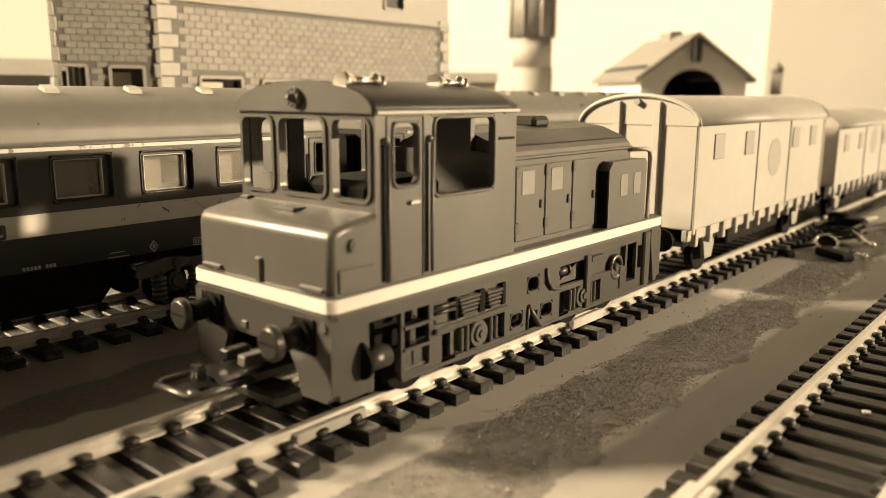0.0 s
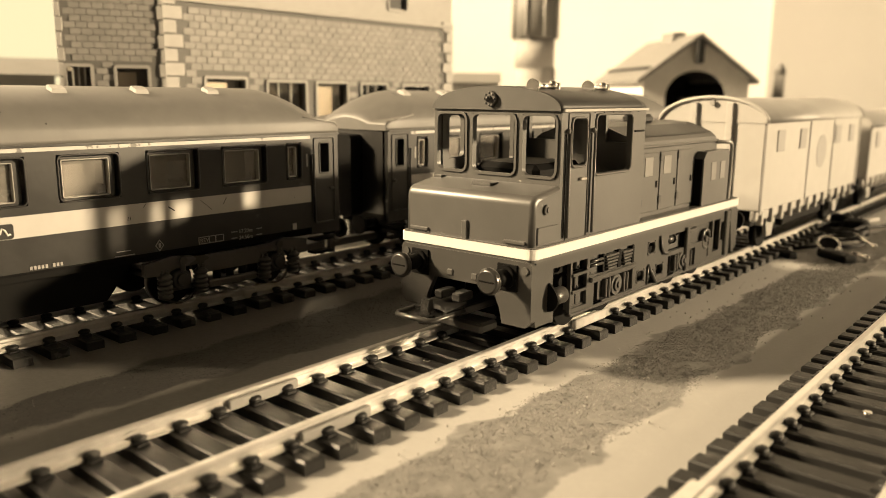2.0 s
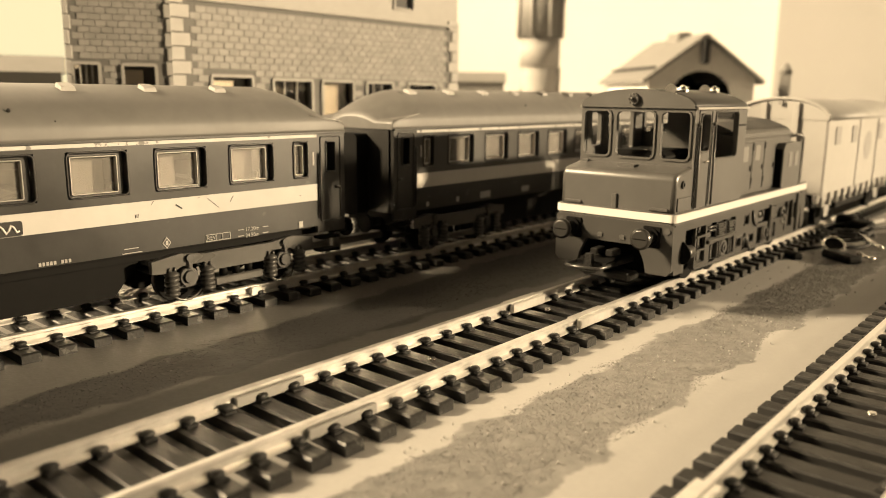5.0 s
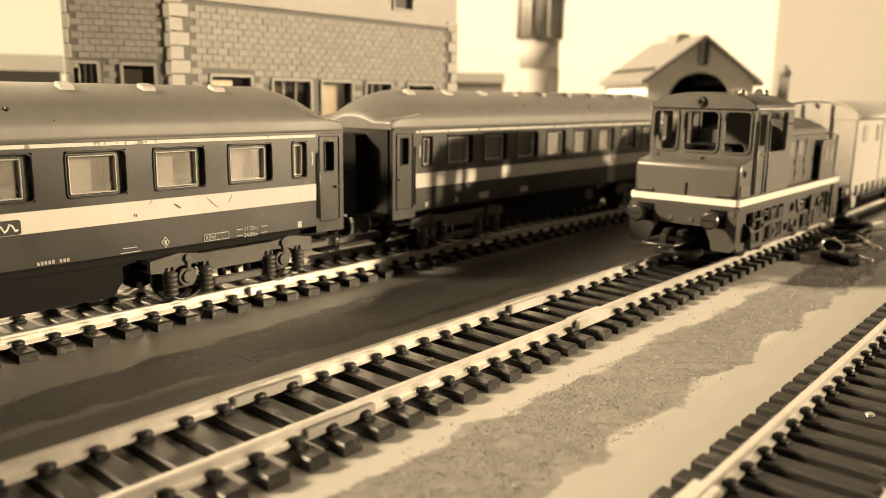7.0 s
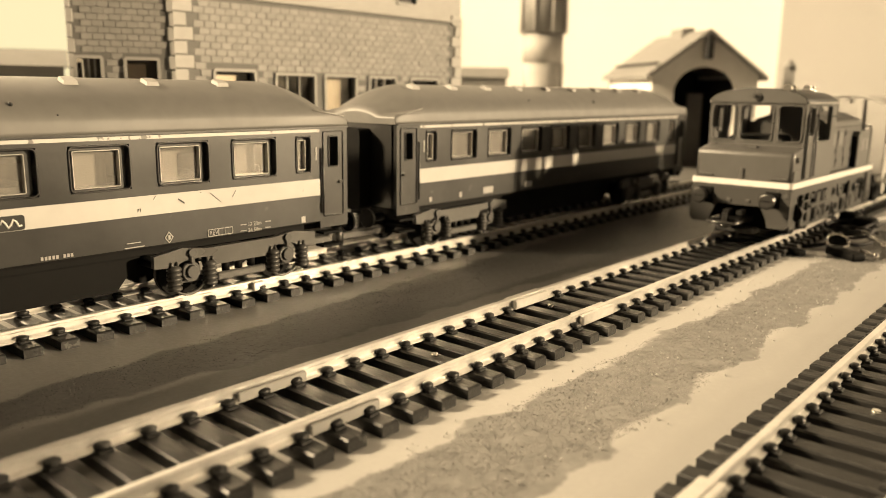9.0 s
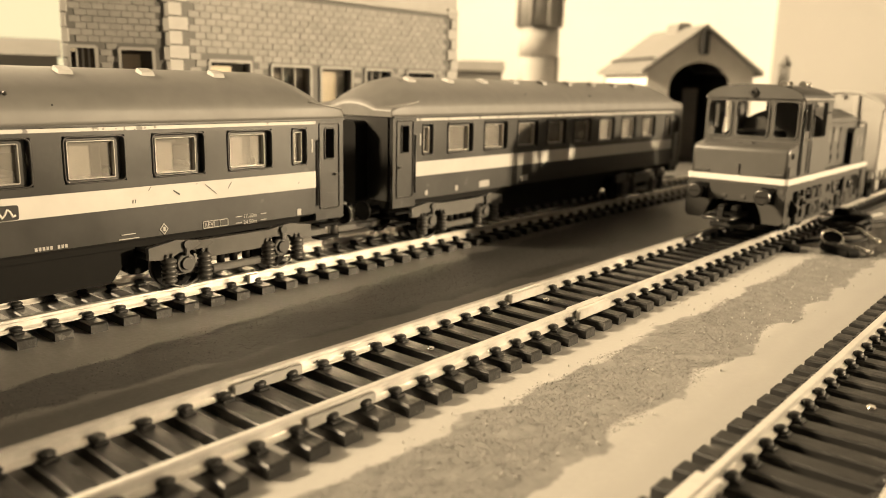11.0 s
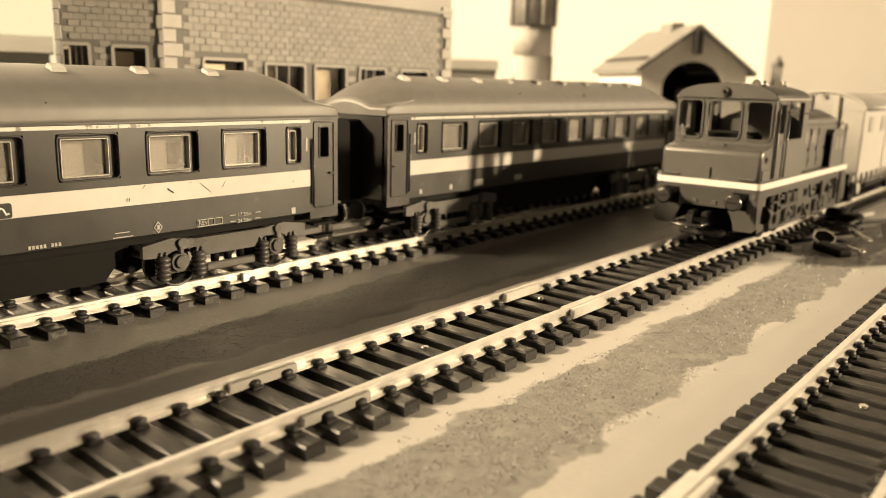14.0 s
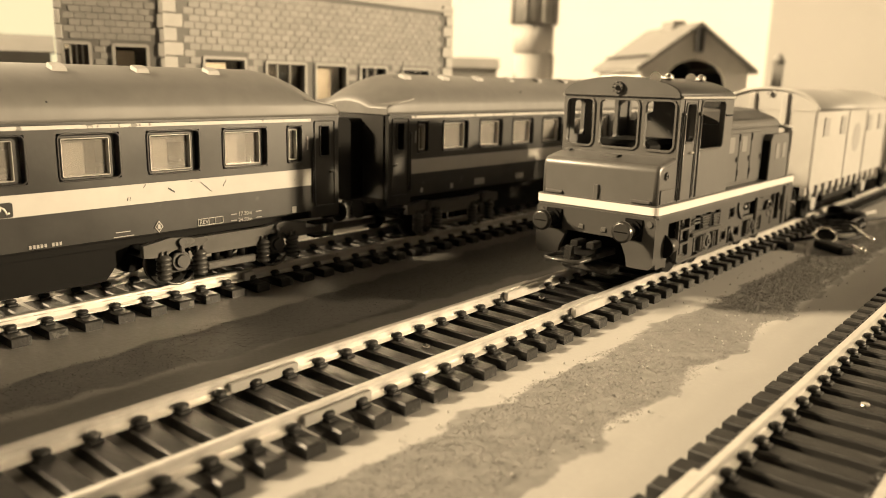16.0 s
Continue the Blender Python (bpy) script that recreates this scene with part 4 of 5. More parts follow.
        part("guard_plate", B(xf - s * 2.2, xf + s * 3.0, -6.5, 6.5, 4.6, 6.6, bevel=0.5), M_FRAME, cp)
    # side frames
    for s in (-1, 1):
        ya, yb = s * 14.5, s * 15.3
        dark = [(7.2, 14.2, 6.6, 16.9), (14.9, 20.4, 14.7, 16.9), (14.9, 20.4, 11.3, 14.1), (23.4, 26.8, 6.9, 11.4), (38.2, 40.0, 7.2, 11.8), (46.6, 50.6, 13.4, 16.5), (41.6, 45.6, 7.8, 10.8), (51.0, 55.2, 7.8, 10.8), (47.0, 50.2, 6.9, 9.9), (57.6, 61.0, 6.9, 11.6), (57.6, 66.4, 12.6, 16.6), (71.4, 73.2, 7.2, 11.6), (84.4, 88.4, 8.8, 17.0), (89.2, 91.0, 11.0, 16.0)]
        panels = [(14.9, 20.4, 7.7, 10.7), (21.4, 40.0, 13.1, 17.0), (26.8, 38.2, 7.2, 11.6), (61.0, 71.4, 7.2, 11.6), (68.4, 83.6, 12.6, 17.0)]
        fr = part("side_frame", pierced(bmesh.new(), "x", 7.2, 95.0, 6.6, 19.0, ya, yb, dark + panels), M_BEAM_SHADED, lo, "grey plastic side frame with openings")
        # black sheet stands in for the deep shade behind the openings
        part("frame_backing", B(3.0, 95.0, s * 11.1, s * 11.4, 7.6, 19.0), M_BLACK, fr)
        for xa, xb, za, zb in panels:
            part("recessed_panel", B(xa - 0.3, xb + 0.3, s * 13.6, s * 14.4, za - 0.3, zb + 0.3), M_FRAME, fr)
        part("lower_rail", B(14.0, 94, s * 14.2, s * 15.6, 6.2, 6.9, bevel=0.2), M_FRAME, fr)
        # ladder: rung edges, small posts and their bolts
        for za in (14.1, 10.7):
            part("rung", B(14.6, 20.7, s * 14.0, s * 15.7, za, za + 0.6, bevel=0.12), M_BEAM_SHADED, fr)
        for xa, xb, za, zb in ((17.0, 18.2, 15.2, 16.9), (16.6, 17.9, 11.3, 14.1)):
            post = part("frame_post", B(xa, xb, s * 13.4, s * 14.9, za, zb, bevel=0.15), M_BEAM_SHADED, fr)
            part("bolt", ball(bmesh.new(), ((xa + xb) / 2, s * 14.9, za + 0.5), 0.3, 8), M_STEEL, post)
        part("panel_seam", B(17.4, 17.75, s * 14.3, s * 14.5, 7.6, 10.4), M_BLACK, fr)
        part("panel_lip", B(14.8, 20.5, s * 14.3, s * 14.7, 7.6, 8.0, bevel=0.1), M_BEAM_SHADED, fr)
        # springs, push rods and the shelf over the axle box
        part("shelf", B(21.2, 40.4, s * 14.2, s * 16.1, 11.9, 12.9, bevel=0.2), M_BEAM_SHADED, fr)
        for xa, xb, zt in ((27.4, 32.8, 16.4), (34.6, 39.0, 16.2)):
            pack = part("leaf_spring", B(xa + 1.4, xb - 1.4, s * 14.2, s * 14.9, zt - 3.4, zt, bevel=0.1), M_BLACK, fr, "stack of spring leaves")
            for k in range(5):
                part("spring_leaf", B(xa + 0.22 * k, xb - 0.22 * k, s * 14.3, s * 15.7, zt - 0.66 * k - 0.46, zt - 0.66 * k, bevel=0.08), M_BEAM_SHADED, pack)
        for xa, xb in ((26.5, 27.3), (32.9, 34.4), (39.2, 40.2)):
            part("spring_hanger", B(xa, xb, s * 14.2, s * 15.4, 13.0, 16.8, bevel=0.1), M_BLACK, fr)
        for zz in (15.0, 15.9):
            part("push_rod", tube(bmesh.new(), [(22.0, s * 15.0, zz), (26.6, s * 15.2, zz)], 0.34, 8), M_STEEL, fr)
        part("rod_bolt", C((21.9, s * 14.3, 13.6), (21.9, s * 15.0, 13.6), 0.45, None, 10), M_BLACK, fr)
        # axle boxes between ribbed guides
        for xx in (33.0, 66.2):
            ab = part("axle_box", cyl(cyl(cyl(bmesh.new(), (xx, s * 14.0, 9.4), (xx, s * 15.3, 9.4), 2.35, 2.2, 22), (xx, s * 15.3, 9.4), (xx, s * 15.7, 9.4), 1.5, 1.35, 18), (xx, s * 15.7, 9.4), (xx, s * 16.0, 9.4), 0.7, 0.6, 12), M_FRAME, fr, "round axle box cover")
            for q in (-1, 1):
                for off, h in ((3.2, 2.3), (4.6, 2.0)):
                    part("horn_guide", B(xx + q * off - 0.4, xx + q * off + 0.4, s * 14.0, s * 15.5, 9.4 - h, 9.4 + h, bevel=0.18), M_BEAM_SHADED, ab)
        # middle plate: rounded rims, strut and bolts
        for xa, xb, za, zb in ((46.6, 50.6, 13.4, 16.5), (41.6, 45.6, 7.8, 10.8), (51.0, 55.2, 7.8, 10.8)):
            part("hole_rim", rim(bmesh.new(), "x", xa + 0.35, xb - 0.35, za + 0.35, zb - 0.35, s * 14.6, s * 15.4, 0.45, 0.9), M_BEAM_SHADED, fr)
        part("strut", tube(bmesh.new(), [(47.0, s * 15.5, 11.2), (50.4, s * 15.9, 6.9)], 0.42, 8), M_BEAM_SHADED, fr)
        part("strut", tube(bmesh.new(), [(47.0, s * 15.5, 11.2), (46.8, s * 15.4, 6.9)], 0.3, 8), M_BEAM_SHADED, fr)
        part("pipe", tube(bmesh.new(), [(52.6, s * 15.5, 17.2), (52.9, s * 15.7, 14.6), (54.4, s * 15.7, 13.0), (57.6, s * 15.5, 12.4)], 0.32), M_FRAME, fr)
        # brake gear of the rear half
        part("valve", cyl(C((57.2, s * 14.6, 15.4), (61.6, s * 14.6, 15.4), 0.85, None, 14), (60.4, s * 14.6, 15.4), (61.2, s * 14.6, 15.4), 1.15, None, 14), M_STEEL, fr, "small bright valve")
        part("brake_arm", prism(bmesh.new(), [(57.8, 12.8), (66.2, 12.8), (66.2, 16.4)], "y", s * 13.2, s * 14.2), M_FRAME, fr)
        part("column", B(66.4, 68.2, s * 14.4, s * 16.0, 6.8, 17.4, bevel=0.2), M_BEAM_SHADED, fr)
        part("bracket", B(69.4, 74.2, s * 13.8, s * 15.4, 15.6, 16.6, bevel=0.15), M_FRAME, fr)
        ring = [(79.8 + 2.3 * math.cos(a), s * 15.0, 12.8 + 2.3 * math.sin(a)) for a in (2 * math.pi * k / 20 for k in range(21))]
        rg = part("brake_ring", tube(bmesh.new(), ring, 0.55, 8), M_BEAM_SHADED, fr, "round brake drum")
        part("hub", C((79.8, s * 14.0, 12.8), (79.8, s * 15.6, 12.8), 1.0, 0.8, 14), M_BEAM_SHADED, rg)
        part("drop_link", B(80.8, 82.0, s * 14.4, s * 15.6, 8.0, 13.0, bevel=0.2), M_BEAM_SHADED, fr)
        part("end_column", B(91.2, 94.0, s * 14.4, s * 16.0, 6.8, 18.8, bevel=0.3), M_BEAM_SHADED, fr)
        # air tank that sticks out past the front skirt
        tank = part("air_tank", C((6.0, s * 15.7, 11.6), (10.6, s * 15.7, 11.6), 1.6, None, 24), M_STEEL, fr, "short round steel air tank")
        part("tank_flange", prism(bmesh.new(), [(s * 15.7 + 2.35 * math.cos(a), 11.6 + 2.35 * math.sin(a) + 0.7 * max(0.0, math.sin(a)) ** 6) for a in (2 * math.pi * k / 28 for k in range(28))], "x", 5.5, 6.0), M_BLACK, tank, "black pointed flange")
        part("tank_hanger", B(7.6, 8.8, s * 14.0, s * 15.2, 6.4, 10.2, bevel=0.2), M_BEAM_SHADED, tank)
        for xx in (20.0, 34.6, 68.2, 82.8):
            part("wheel", C((xx, s * 8.9, 8.0), (xx, s * 11.0, 8.0), 5.4, None, 28), M_BLACK, lo, "dark driving wheel")
    part("motor_block", B(10, 92, -8, 8, 4.5, 19.0, bevel=1), M_BLACK, lo, "black motor block")
    return lo


loco = locomotive()

# ---- wagons ----


def wagon(x, label, L, lower=0.0):
    wg = thing("goods_wagon", x, 1.0, 0, label, "goods wagon", "white goods wagons")
    hw, z0, z1, top = 15.6, 15.6, 41.4 - lower, 48.6 - 1.2 * lower
    body = part("wagon_body", B(0, L, -hw, hw, z0, z1, bevel=0.3), M_WAGON, wg, "white plastic van body")
    sec = lambda xx: [(xx, (hw + 0.7) * math.cos(math.pi * k / 16), z1 - 0.4 + (top - z1) * math.sin(math.pi * k / 16)) for k in range(17)]
    part("wagon_roof", loft(bmesh.new(), [sec(-0.2), sec(L + 0.2)]), M_WAGON_ROOF, wg, "grey arched wagon roof")
    for xe, s in ((0, -1), (L, 1)):
        part("roof_arch", P([(y, z) for _, y, z in sec(0)], "x", xe - s * 0.2, xe + s * 0.22), M_WAGON, wg)
        part("roof_rim", tube(bmesh.new(), [(xe + s * 0.5, y, z) for _, y, z in sec(0)], 0.55, 8), M_WAGON, wg, "raised pale rim of the roof end")
        for yy in (-5.4, 5.4):
            part("end_post", B(xe + s * 0.0, xe + s * 1.3, yy - 1.0, yy + 1.0, z0, top - 1.9, bevel=0.2), M_WAGON, body)
        part("end_lamp", C((xe + s * 0.2, 0, top - 2.0), (xe + s * 1.4, 0, top - 2.0), 0.8), M_WAGON_GREY, wg)
        for yy in (-10.4, 10.4):
            part("buffer", cyl(C((xe, yy, 13.4), (xe + s * 4.5, yy, 13.4), 1.2), (xe + s * 4.5, yy, 13.4), (xe + s * 5.4, yy, 13.4), 2.8), M_BLACK, wg)
        part("coupling", B(xe - s * 3, xe + s * 8.5, -1.5, 1.5, 7.5, 9.0, bevel=0.2), M_BLACK, wg)
    for s in (-1, 1):
        for xx in (0.8, L * 0.40, L * 0.66, L - 0.8):
            part("side_post", B(xx - 0.7, xx + 0.7, s * hw, s * (hw + 0.35), z0 - 1.0, z1 - 0.6, bevel=0.15), M_WAGON, body)
        for xx in (L * 0.13, L * 0.33, L * 0.71, L * 0.88):
            part("vent_grille", B(xx - 3.4, xx + 3.4, s * hw, s * (hw + 0.3), z1 - 9.0, z1 - 2.6, bevel=0.2), M_WAGON_GREY, body, "grey vent panel")
        part("round_mark", C((L * 0.535, s * (hw - 0.2), 30.5), (L * 0.535, s * (hw + 0.1), 30.5), 5.6, None, 32), M_WAGON_GREY, body, "faint round printed mark")
        part("sole_bar", B(0, L, s * 13.0, s * 14.6, 12.6, z0, bevel=0.3), M_WAGON, wg)
        for xx in (L * 0.16, L * 0.84):
            part("axle_guard", P([(xx - 4.4, 13), (xx - 2.2, 6.2), (xx + 2.2, 6.2), (xx + 4.4, 13)], "y", s * 12.4, s * 13.4), M_WAGON_GREY, wg)
            part("wheel", C((xx, s * 8.9, 7.6), (xx, s * 11, 7.6), 5.1, None, 24), M_BLACK, wg)
        for k in range(int(L / 9)):
            part("foot_bracket", B(3 + 9 * k, 4.6 + 9 * k, s * 14.0, s * 15.6, 11.2, z0, bevel=0.15), M_WAGON, wg)
        part("brake_rigging", B(L * 0.3, L * 0.7, s * 10, s * 12.5, 7.5, 12.6, bevel=0.5), M_BLACK, wg)
    part("underframe", B(4, L - 4, -12, 12, 10.5, z0), M_BLACK, wg)
    return wg


wagon_1 = wagon(140, "white van with grey arched roof and vents, coupled behind the locomotive", 108.0)
wagon_2 = wagon(265.5, "lower white van with grey arched roof, second in the train", 108.0, 4.5)

# ---- stone building ----


def brick_wall(house, m, length, z0, z1, wins, seed, lim, ux=4.25, uz=2.28, qw=4.6):
    """A wall along local x facing -y: core, single stone blocks, windows. m: the wall's pose in its house, millimetres."""
    k = Matrix.Translation(m.translation * MM) @ m.to_3x3().to_4x4()
    holes = [w[:4] for w in wins]
    core = part("stone_wall", pierced(bmesh.new(), "x", 0, length, 0, z1, 0.12, 3.0, holes), M_MORTAR, house, "stone block wall", at=k)
    rnd = random.Random(seed)
    shapes = [mesh_of("brick", B(0.08, ux - 0.08, -0.02 - 0.06 * j, 0.4, 0.08, uz - 0.08, bevel=0.1), M_BRICK) for j in range(3)]
    rest = []
    made = 0
    row = 0
    z = z0
    while z + uz <= z1 + 0.01:
        x = 1.6 * qw + (0.5 * ux if row % 2 else 0)
        while x + ux < length - 1.4 * qw:
            if not any(x + ux > h[0] - 1.0 and x < h[1] + 1.0 and z + uz > h[2] - 1.0 and z < h[3] + 1.0 for h in holes):
                at = pose(x * MM, 0, z * MM, 0, 0, rnd.uniform(-0.4, 0.4))
                if made < lim:
                    part("brick", rnd.choice(shapes), None, core, at=at)
                    made += 1
                else:
                    rest.append((x, z))
            x += ux
        z += uz
        row += 1
    if rest:
        bm = bmesh.new()
        for x, z in rest:
            box(bm, x + 0.08, x + ux - 0.08, -0.02 - 0.1 * rnd.random(), 0.4, z + 0.08, z + uz - 0.08)
        tagged(part("brick_rest", bm, M_BRICK, core), "", "", "", "stuff")
    for e in (0, 1):
        zq, j = z0, 0
        while zq < z1:
            w = qw * (1.5 if (j + e) % 2 else 1.0)
            xa, xb = (-0.35, w) if e == 0 else (length - w, length + 0.35)
            part("quoin", B(xa, xb, -0.7, 0.7, zq + 0.15, zq + 4.4, bevel=0.2), M_QUOIN, core)
            zq += 4.56
            j += 1
    for a, c, d, e, bars, lit in wins:
        w = part("window", rim(bmesh.new(), "x", a, c, d, e, -0.7, 0.9, 1.0, 0.1), M_PLASTER, core, "pale window surround")
        part("window_pane", B(a, c, 1.9, 2.0, d, e), M_GLASS, w)
        # sheet paints the window's bright part pale, or its shade dark
        part("blind", B(a, a + (c - a) * (0.62 if lit else 0.2), 2.2, 2.4, d, e - 1.2), M_CREAM if lit else M_DARK, w, "pale sheet for the bright part of the window" if lit else "")
        for q in range(bars):
            xx = a + (c - a) * (q + 1) / (bars + 1)
            part("window_bar", B(xx - 0.25, xx + 0.25, 1.2, 1.8, d, e), M_PLASTER, w)
    return core


house = thing("stone_building", 0, 0, 0, "model stone building with quoins and pale window surrounds", "building")
wr = [(15.0, 31.0, 38, 53.2, 0, 1), (41.0, 58.5, 38, 52.4, 2, 0), (64.5, 80.0, 38, 52.4, 0, 1), (88.5, 103.0, 38, 52.2, 2, 0), (113.5, 130.5, 38, 52.0, 0, 1)]
face = brick_wall(house, pose(97, 150, -2), 146.5, 42, 80, [(a, c, d + 2, e + 2, b, l) for a, c, d, e, b, l in wr], 1, 300)
upper = [(61, 72, 90, 104, 1, 0), (105, 116, 86, 102, 1, 0)]
part("upper_wall", pierced(bmesh.new(), "x", 0, 146.5, 80.0, 122, 0.2, 3.0, [u[:4] for u in upper]), M_PLASTER, house, "smooth plastered upper storey", at=pose(0.097, 0.150, -0.002))
part("cornice", B(0, 146.5, -0.9, 0.2, 80.0, 81.6, bevel=0.2), M_PLASTER, house, at=pose(0.097, 0.150, -0.002))
for a, c, d, e, *_ in upper:
    part("upper_window", rim(bmesh.new(), "x", a, c, d, e, -0.5, 1.2, 1.0, 0.1), M_PLASTER, house, at=pose(0.097, 0.150, -0.002))
    # opaque dark pane, the unlit room put into its colour
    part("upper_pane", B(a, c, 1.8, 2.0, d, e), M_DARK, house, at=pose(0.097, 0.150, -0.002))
wing_turn = math.degrees(math.atan2(-15.2, 30.7))
wing = brick_wall(house, pose(69.0, 163.87, -2, 0, 0, wing_turn), 31.2, 46, 110, [(1.9, 8.8, 40, 58.2, 3, 0), (16.6, 25.8, 40, 58.0, 0, 1)], 2, 300, 3.4, 2.0, 1.2)
part("back_wall", B(77.0, 243.5, 176, 179, -2, 110), M_MORTAR, house)
part("west_wall", B(74.0, 77.0, 165.6, 176, -2, 108), M_MORTAR, house)
part("end_wall", B(240.5, 243.5, 153.2, 176, -2, 118), M_MORTAR, house)
part("house_roof", P([(148, 119.5), (180, 119.5), (164, 140)], "x", 95, 246), M_SHED_ROOF, house)
# solid dark block, painted shade of the rooms behind the windows
part("room_behind", B(104, 238, 158, 170, -2, 75), M_DARK, house, "dark block for the shade behind the windows")

# ---- engine shed, tower and far buildings ----
shed = thing("engine_shed", 471, 127, -2, "model engine shed with a dark arched doorway", "engine shed", rz=22 + 24 - 90)
hw = 38.5
arch = [(21.3 * math.cos(math.pi * k / 14), 50 + 17.5 * math.sin(math.pi * k / 14)) for k in range(15)]
front = [(hw - 2, 0), (hw - 2, 62), (0, 89), (-hw + 2, 62), (-hw + 2, 0), (-21.3, 0)] + list(reversed(arch)) + [(21.3, 0)]
SHED_L = 92
part("gable_wall", P(front, "y", 0, 3), M_SHED, shed, "pale plastered gable with an arch")
for s in (-1, 1):
    part("shed_wall", B(s * (hw - 5), s * (hw - 2), 3, SHED_L, 0, 62), M_SHED, shed)
    # dark sheets put the shade inside the shed into colour
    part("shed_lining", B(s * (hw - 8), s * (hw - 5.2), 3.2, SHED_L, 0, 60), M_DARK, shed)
    sl = prism(bmesh.new(), [(0, 91.5), (s * (hw + 3), 61.5), (s * (hw + 3), 58.8), (0, 88.6)], "y", -4, SHED_L + 5)
    part("shed_roof", sl, M_SHED_ROOF, shed, "grey pitched roof")
part("ridge_vent", P([(-5.5, 87.0), (-4.0, 94.5), (4.0, 94.5), (5.5, 87.0)], "y", 34, 56), M_SHED_ROOF, shed, "low smoke vent on the ridge")
# back and ceiling are dark too, as the shade behind the arch
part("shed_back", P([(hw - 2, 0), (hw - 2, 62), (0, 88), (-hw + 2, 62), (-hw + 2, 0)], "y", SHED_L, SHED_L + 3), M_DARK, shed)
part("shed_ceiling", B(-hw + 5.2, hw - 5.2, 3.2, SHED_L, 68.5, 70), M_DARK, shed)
part("gable_lamp", B(-2.6, 2.6, -4.6, 0, 72, 88, bevel=0.8), M_DARK, shed, "dark gable ventilator")
for s in (-1, 1):
    dr = part("shed_door", B(s * 5, s * 16.5, 40, 41.5, 0, 50, bevel=0.2), M_TOWER_DARK, shed, "dark timber door leaf")
    for k in range(3):
        part("door_board", B(s * (5.5 + 3.6 * k), s * (8.6 + 3.6 * k), 39.5, 40, 1, 49), M_TOWER_DARK, dr)

tower = thing("water_tower", 487, 268, -2, "model water tower with a dark tank on a pale shaft", "water tower", rz=35)
part("shaft", C((0, 0, 0), (0, 0, 95), 15.2, 14.2, 24), M_TOWER, tower, "pale concrete shaft")
part("collar", C((0, 0, 72), (0, 0, 94.4), 15.6, 15.6, 24), M_TOWER, tower, "pale ring below the tank")
part("tank", C((0, 0, 94.5), (0, 0, 138), 18.6, 18.6, 8), M_TOWER_DARK, tower, "dark panelled tank")
for k in range(8):
    a = 2 * math.pi * (k + 0.5) / 8
    part("tank_rib", C((18.4 * math.cos(a), 18.4 * math.sin(a), 94.5), (18.4 * math.cos(a), 18.4 * math.sin(a), 138), 1.2, None, 8), M_TOWER, tower)
part("tower_door", B(-6, 6, -15.6, -13.5, 20, 72, bevel=0.5), M_TOWER_DARK, tower, at=pose(0, 0, 0, 0, 0, 15))
part("tank_roof", C((0, 0, 138), (0, 0, 150), 20, 3, 8), M_SHED_ROOF, tower)


def far_house(x, y, w, d, h, rz, label, material, roof, roof_material=None):
    fh = thing("far_building", x, y, -2, label, "building", rz=rz)
    part("far_wall", B(-w / 2, w / 2, -d / 2, d / 2, 0, h), material, fh)
    part("far_roof", P([(-d / 2 - 2, h), (d / 2 + 2, h), (0, h + roof)], "x", -w / 2 - 2, w / 2 + 2), roof_material or material, fh)


far_house(95, 315, 70, 40, 58, 66 - 90, "low grey model building behind the layout", M_FAR, 8)
far_house(462, 312, 44, 30, 60, 38 - 90, "small dark model building far behind", M_FAR, 8)
post = thing("signal_hut", 566, 104, -2, "narrow dark model hut beside the shed", "hut", rz=18)
part("hut_wall", B(-3.6, 3.6, -3.8, 3.8, 0, 68, bevel=0.6), M_FAR, post)
part("hut_roof", cyl(bmesh.new(), (0, 0, 68), (0, 0, 75), 5.0, 1.6, 12), M_FAR, post)

# ---- loose wires and clips beside the track ----


def coil(cx, cy, cz, r, turns, seed, lift):
    rnd = random.Random(seed)
    pts, n = [], int(turns * 20)
    for k in range(n):
        a = 2 * math.pi * k / 20
        q = r * (1 + 0.12 * math.sin(k * 0.37 + seed) + 0.05 * rnd.random())
        pts.append((cx + q * math.cos(a) * 1.25, cy + q * math.sin(a) * 0.8, cz + lift * k / n + 0.8 * math.sin(a * 0.5 + seed)))
    return pts


wires = thing("wire_bundle", 0, 0, 0, "tangled dark wires with bright clips lying beside the track", "wires")
part("wire", tube(bmesh.new(), coil(248, -22, -1.0, 8, 2.2, 2, 3), 0.55, 7), M_WIRE, wires, "black insulated wire")
part("wire", tube(bmesh.new(), coil(264, -20, -0.5, 10, 1.8, 5, 3), 0.55, 7), M_WIRE, wires, "black insulated wire")
part("wire", tube(bmesh.new(), [(228, -14, -1.2), (236, -18, -1), (250, -20, 0), (270, -24, 2), (300, -30, 0), (340, -44, -1)], 0.6, 7), M_WIRE, wires, "black insulated wire")
for p, q in (((246, -27, 3.0), (233, -36, 1.6)), ((229, -31, -0.6), (224, -36, -0.8))):
    part("clip", ball(C(p, q, 0.75, 0.6, 10), q, 1.15, 10), M_CHROME, wires, "bright metal clip")
part("feed_bar", tube(bmesh.new(), [(287, -18, -0.8), (300, -19, 0.0), (316, -20, -0.8)], 0.9, 8), M_PLATE, wires, "pale bent metal strip")
tilt = Vector((-0.5, -0.27, 0.82)).normalized().to_track_quat("Z", "Y")
socket_at = Vector((233, -22.5, 0.8))
socket = thing("jack_socket", 0, 0, 0, "black round socket with a bright metal ring", "socket")
part("socket_body", C(socket_at - tilt @ Vector((0, 0, 2.6)), socket_at, 2.8, 3.1, 20), M_BLACK, socket)
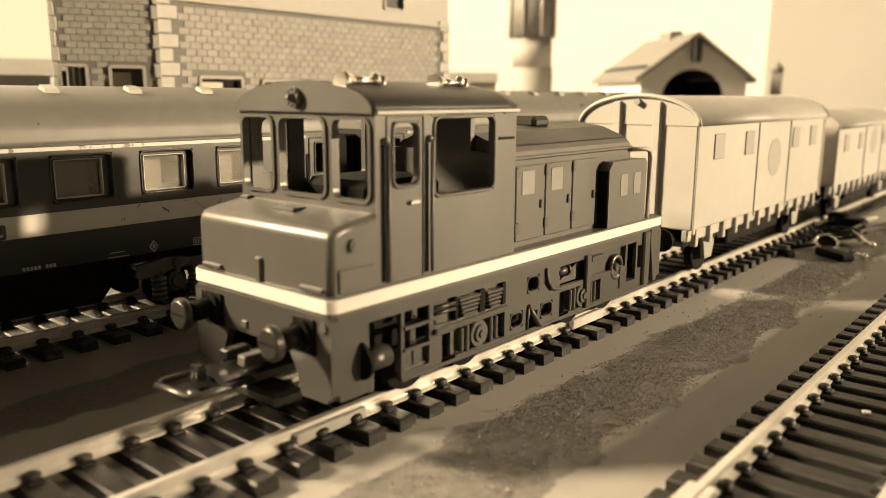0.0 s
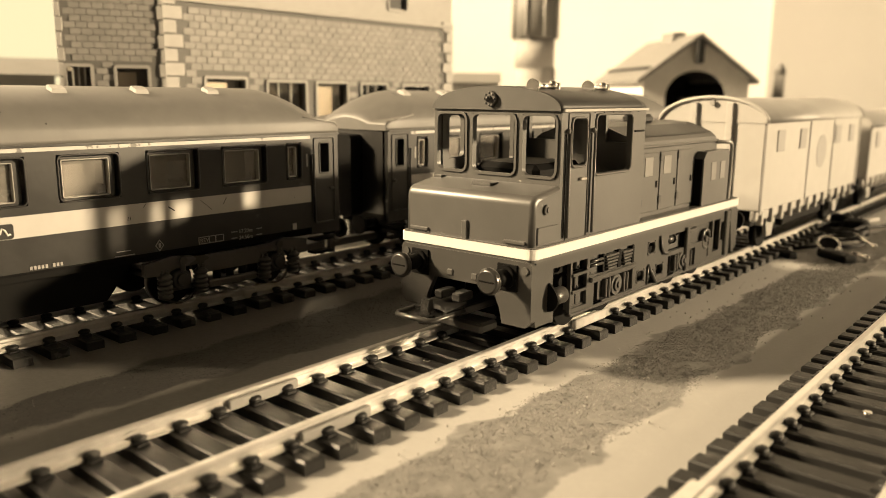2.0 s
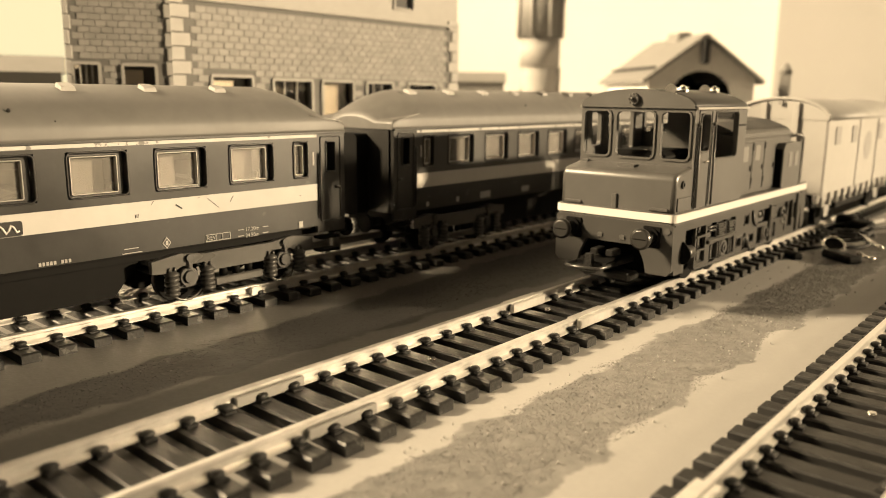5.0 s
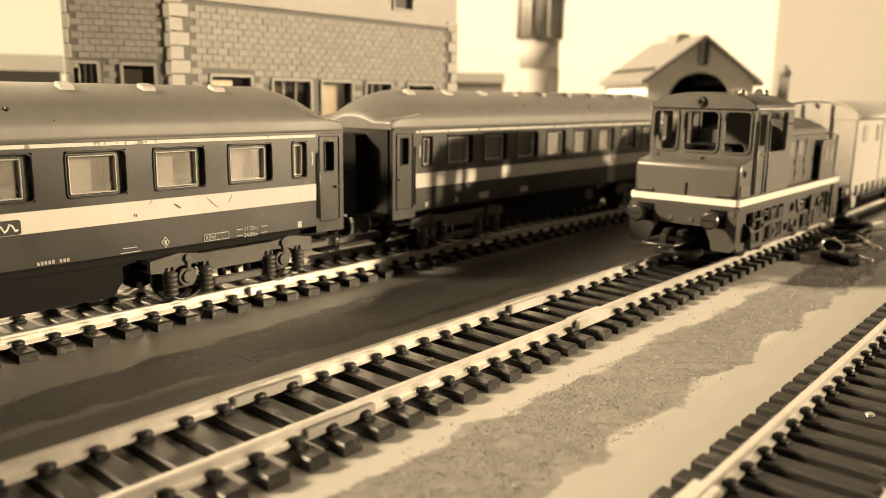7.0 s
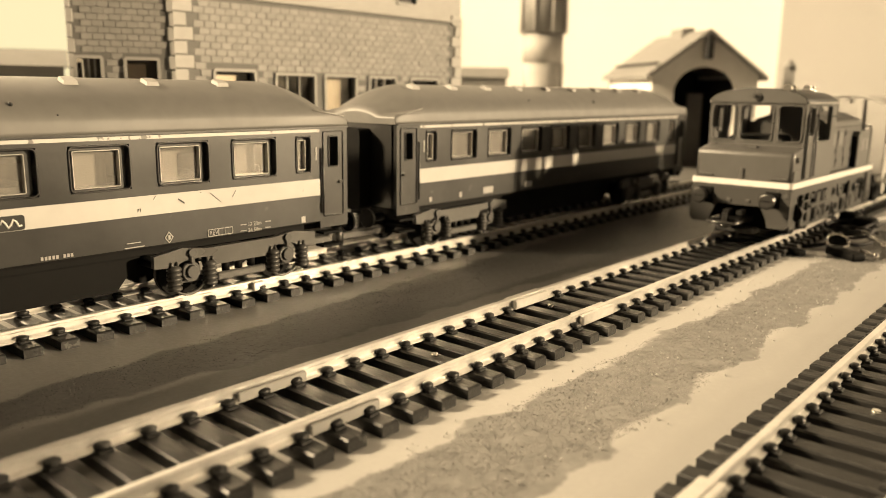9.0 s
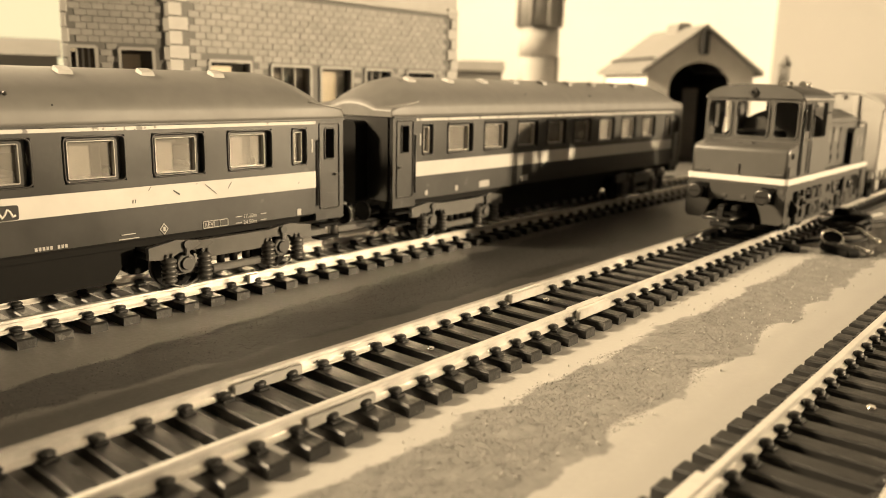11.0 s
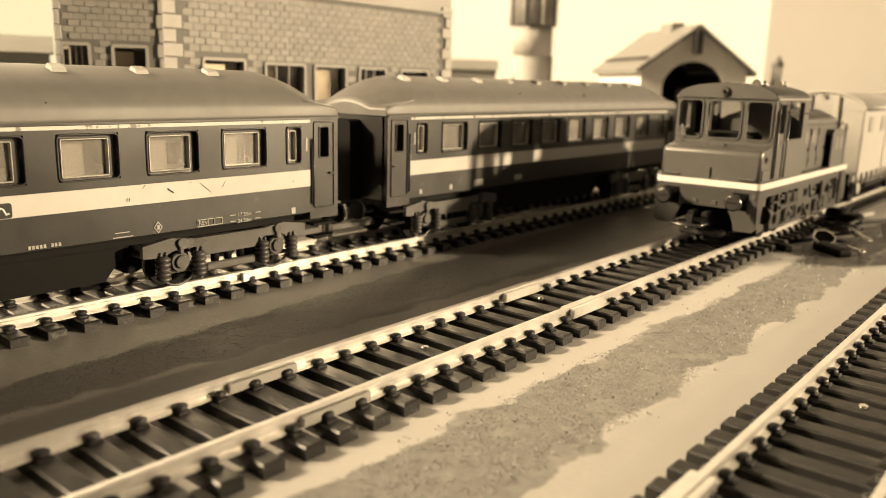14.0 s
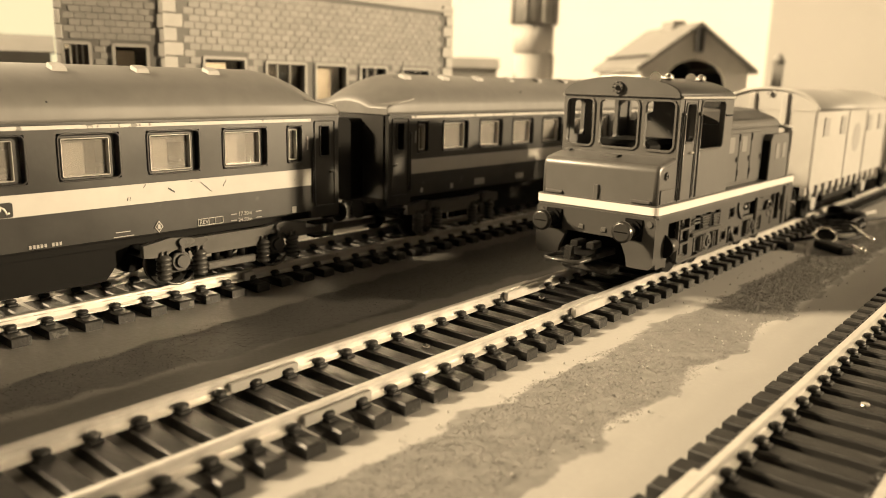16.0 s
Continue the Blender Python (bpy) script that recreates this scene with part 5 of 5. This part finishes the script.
part("socket_ring", tube(bmesh.new(), [socket_at + tilt @ Vector((3.35 * math.cos(a), 3.35 * math.sin(a), 0)) for a in np.linspace(0, 2 * math.pi, 25)], 0.5, 8), M_CHROME, socket, "bright metal ring")
plug = thing("wire_connector", 221, -28, -2, "black plastic wire connector on the turf", "connector", rz=-38)
part("connector_body", B(-2.6, 2.6, -6.5, 6.5, 0, 2.6, bevel=0.9, seg=2), M_BLACK, plug)
part("connector_lip", B(-2.8, 2.8, 4.2, 5.2, 0.2, 2.9, bevel=0.3), M_WIRE, plug)
plug_b = thing("wire_connector", 214, -15.5, -2, "small black wire connector beside the sleepers", "connector", rz=-40)
part("connector_body", B(-1.6, 1.6, -3.0, 3.0, 0, 2.2, bevel=0.6, seg=2), M_BLACK, plug_b)
switch = thing("point_motor", 279, -17.5, -2, "black two-lobed point motor beside the track", "point motor", rz=-40)
for dy, r, h in ((-4.4, 4.6, 5.8), (4.0, 4.2, 6.6)):
    part("motor_case", loft(bmesh.new(), [[(q * math.cos(a), dy + q * math.sin(a), z) for a in (2 * math.pi * j / 20 for j in range(20))] for q, z in ((r, 0), (r, h - 1.4), (r - 0.5, h - 0.5), (r - 1.4, h))]), M_BLACK, switch)
part("motor_bridge", B(-3.0, 3.0, -4.5, 4.5, 0, 4.6, bevel=0.6), M_WIRE, switch)


def motions():
    xs = ((0.0, 22.9), (0.5, 32.9), (1.0, 43.6), (1.5, 56.0), (2.0, 68.9), (2.5, 81.1), (3.0, 92.3), (3.5, 102.0), (4.0, 107.2), (4.2, 110.2), (6.5, 154.1), (7.0, 164.8), (7.5, 178.2), (8.0, 191.4), (8.5, 204.2), (9.0, 204.7), (11.5, 204.7), (13.0, 204.7), (13.5, 204.5), (14.0, 186.3), (14.5, 168.2), (15.0, 150.4), (15.5, 132.8), (16.0, 117.8))
    for ob, off in ((loco, 0.0), (wagon_1, 117.0), (wagon_2, 243.0)):
        walk(ob, [(t, pose((x + off) * MM, 1.0 * MM, 0)) for t, x in xs])


motions()
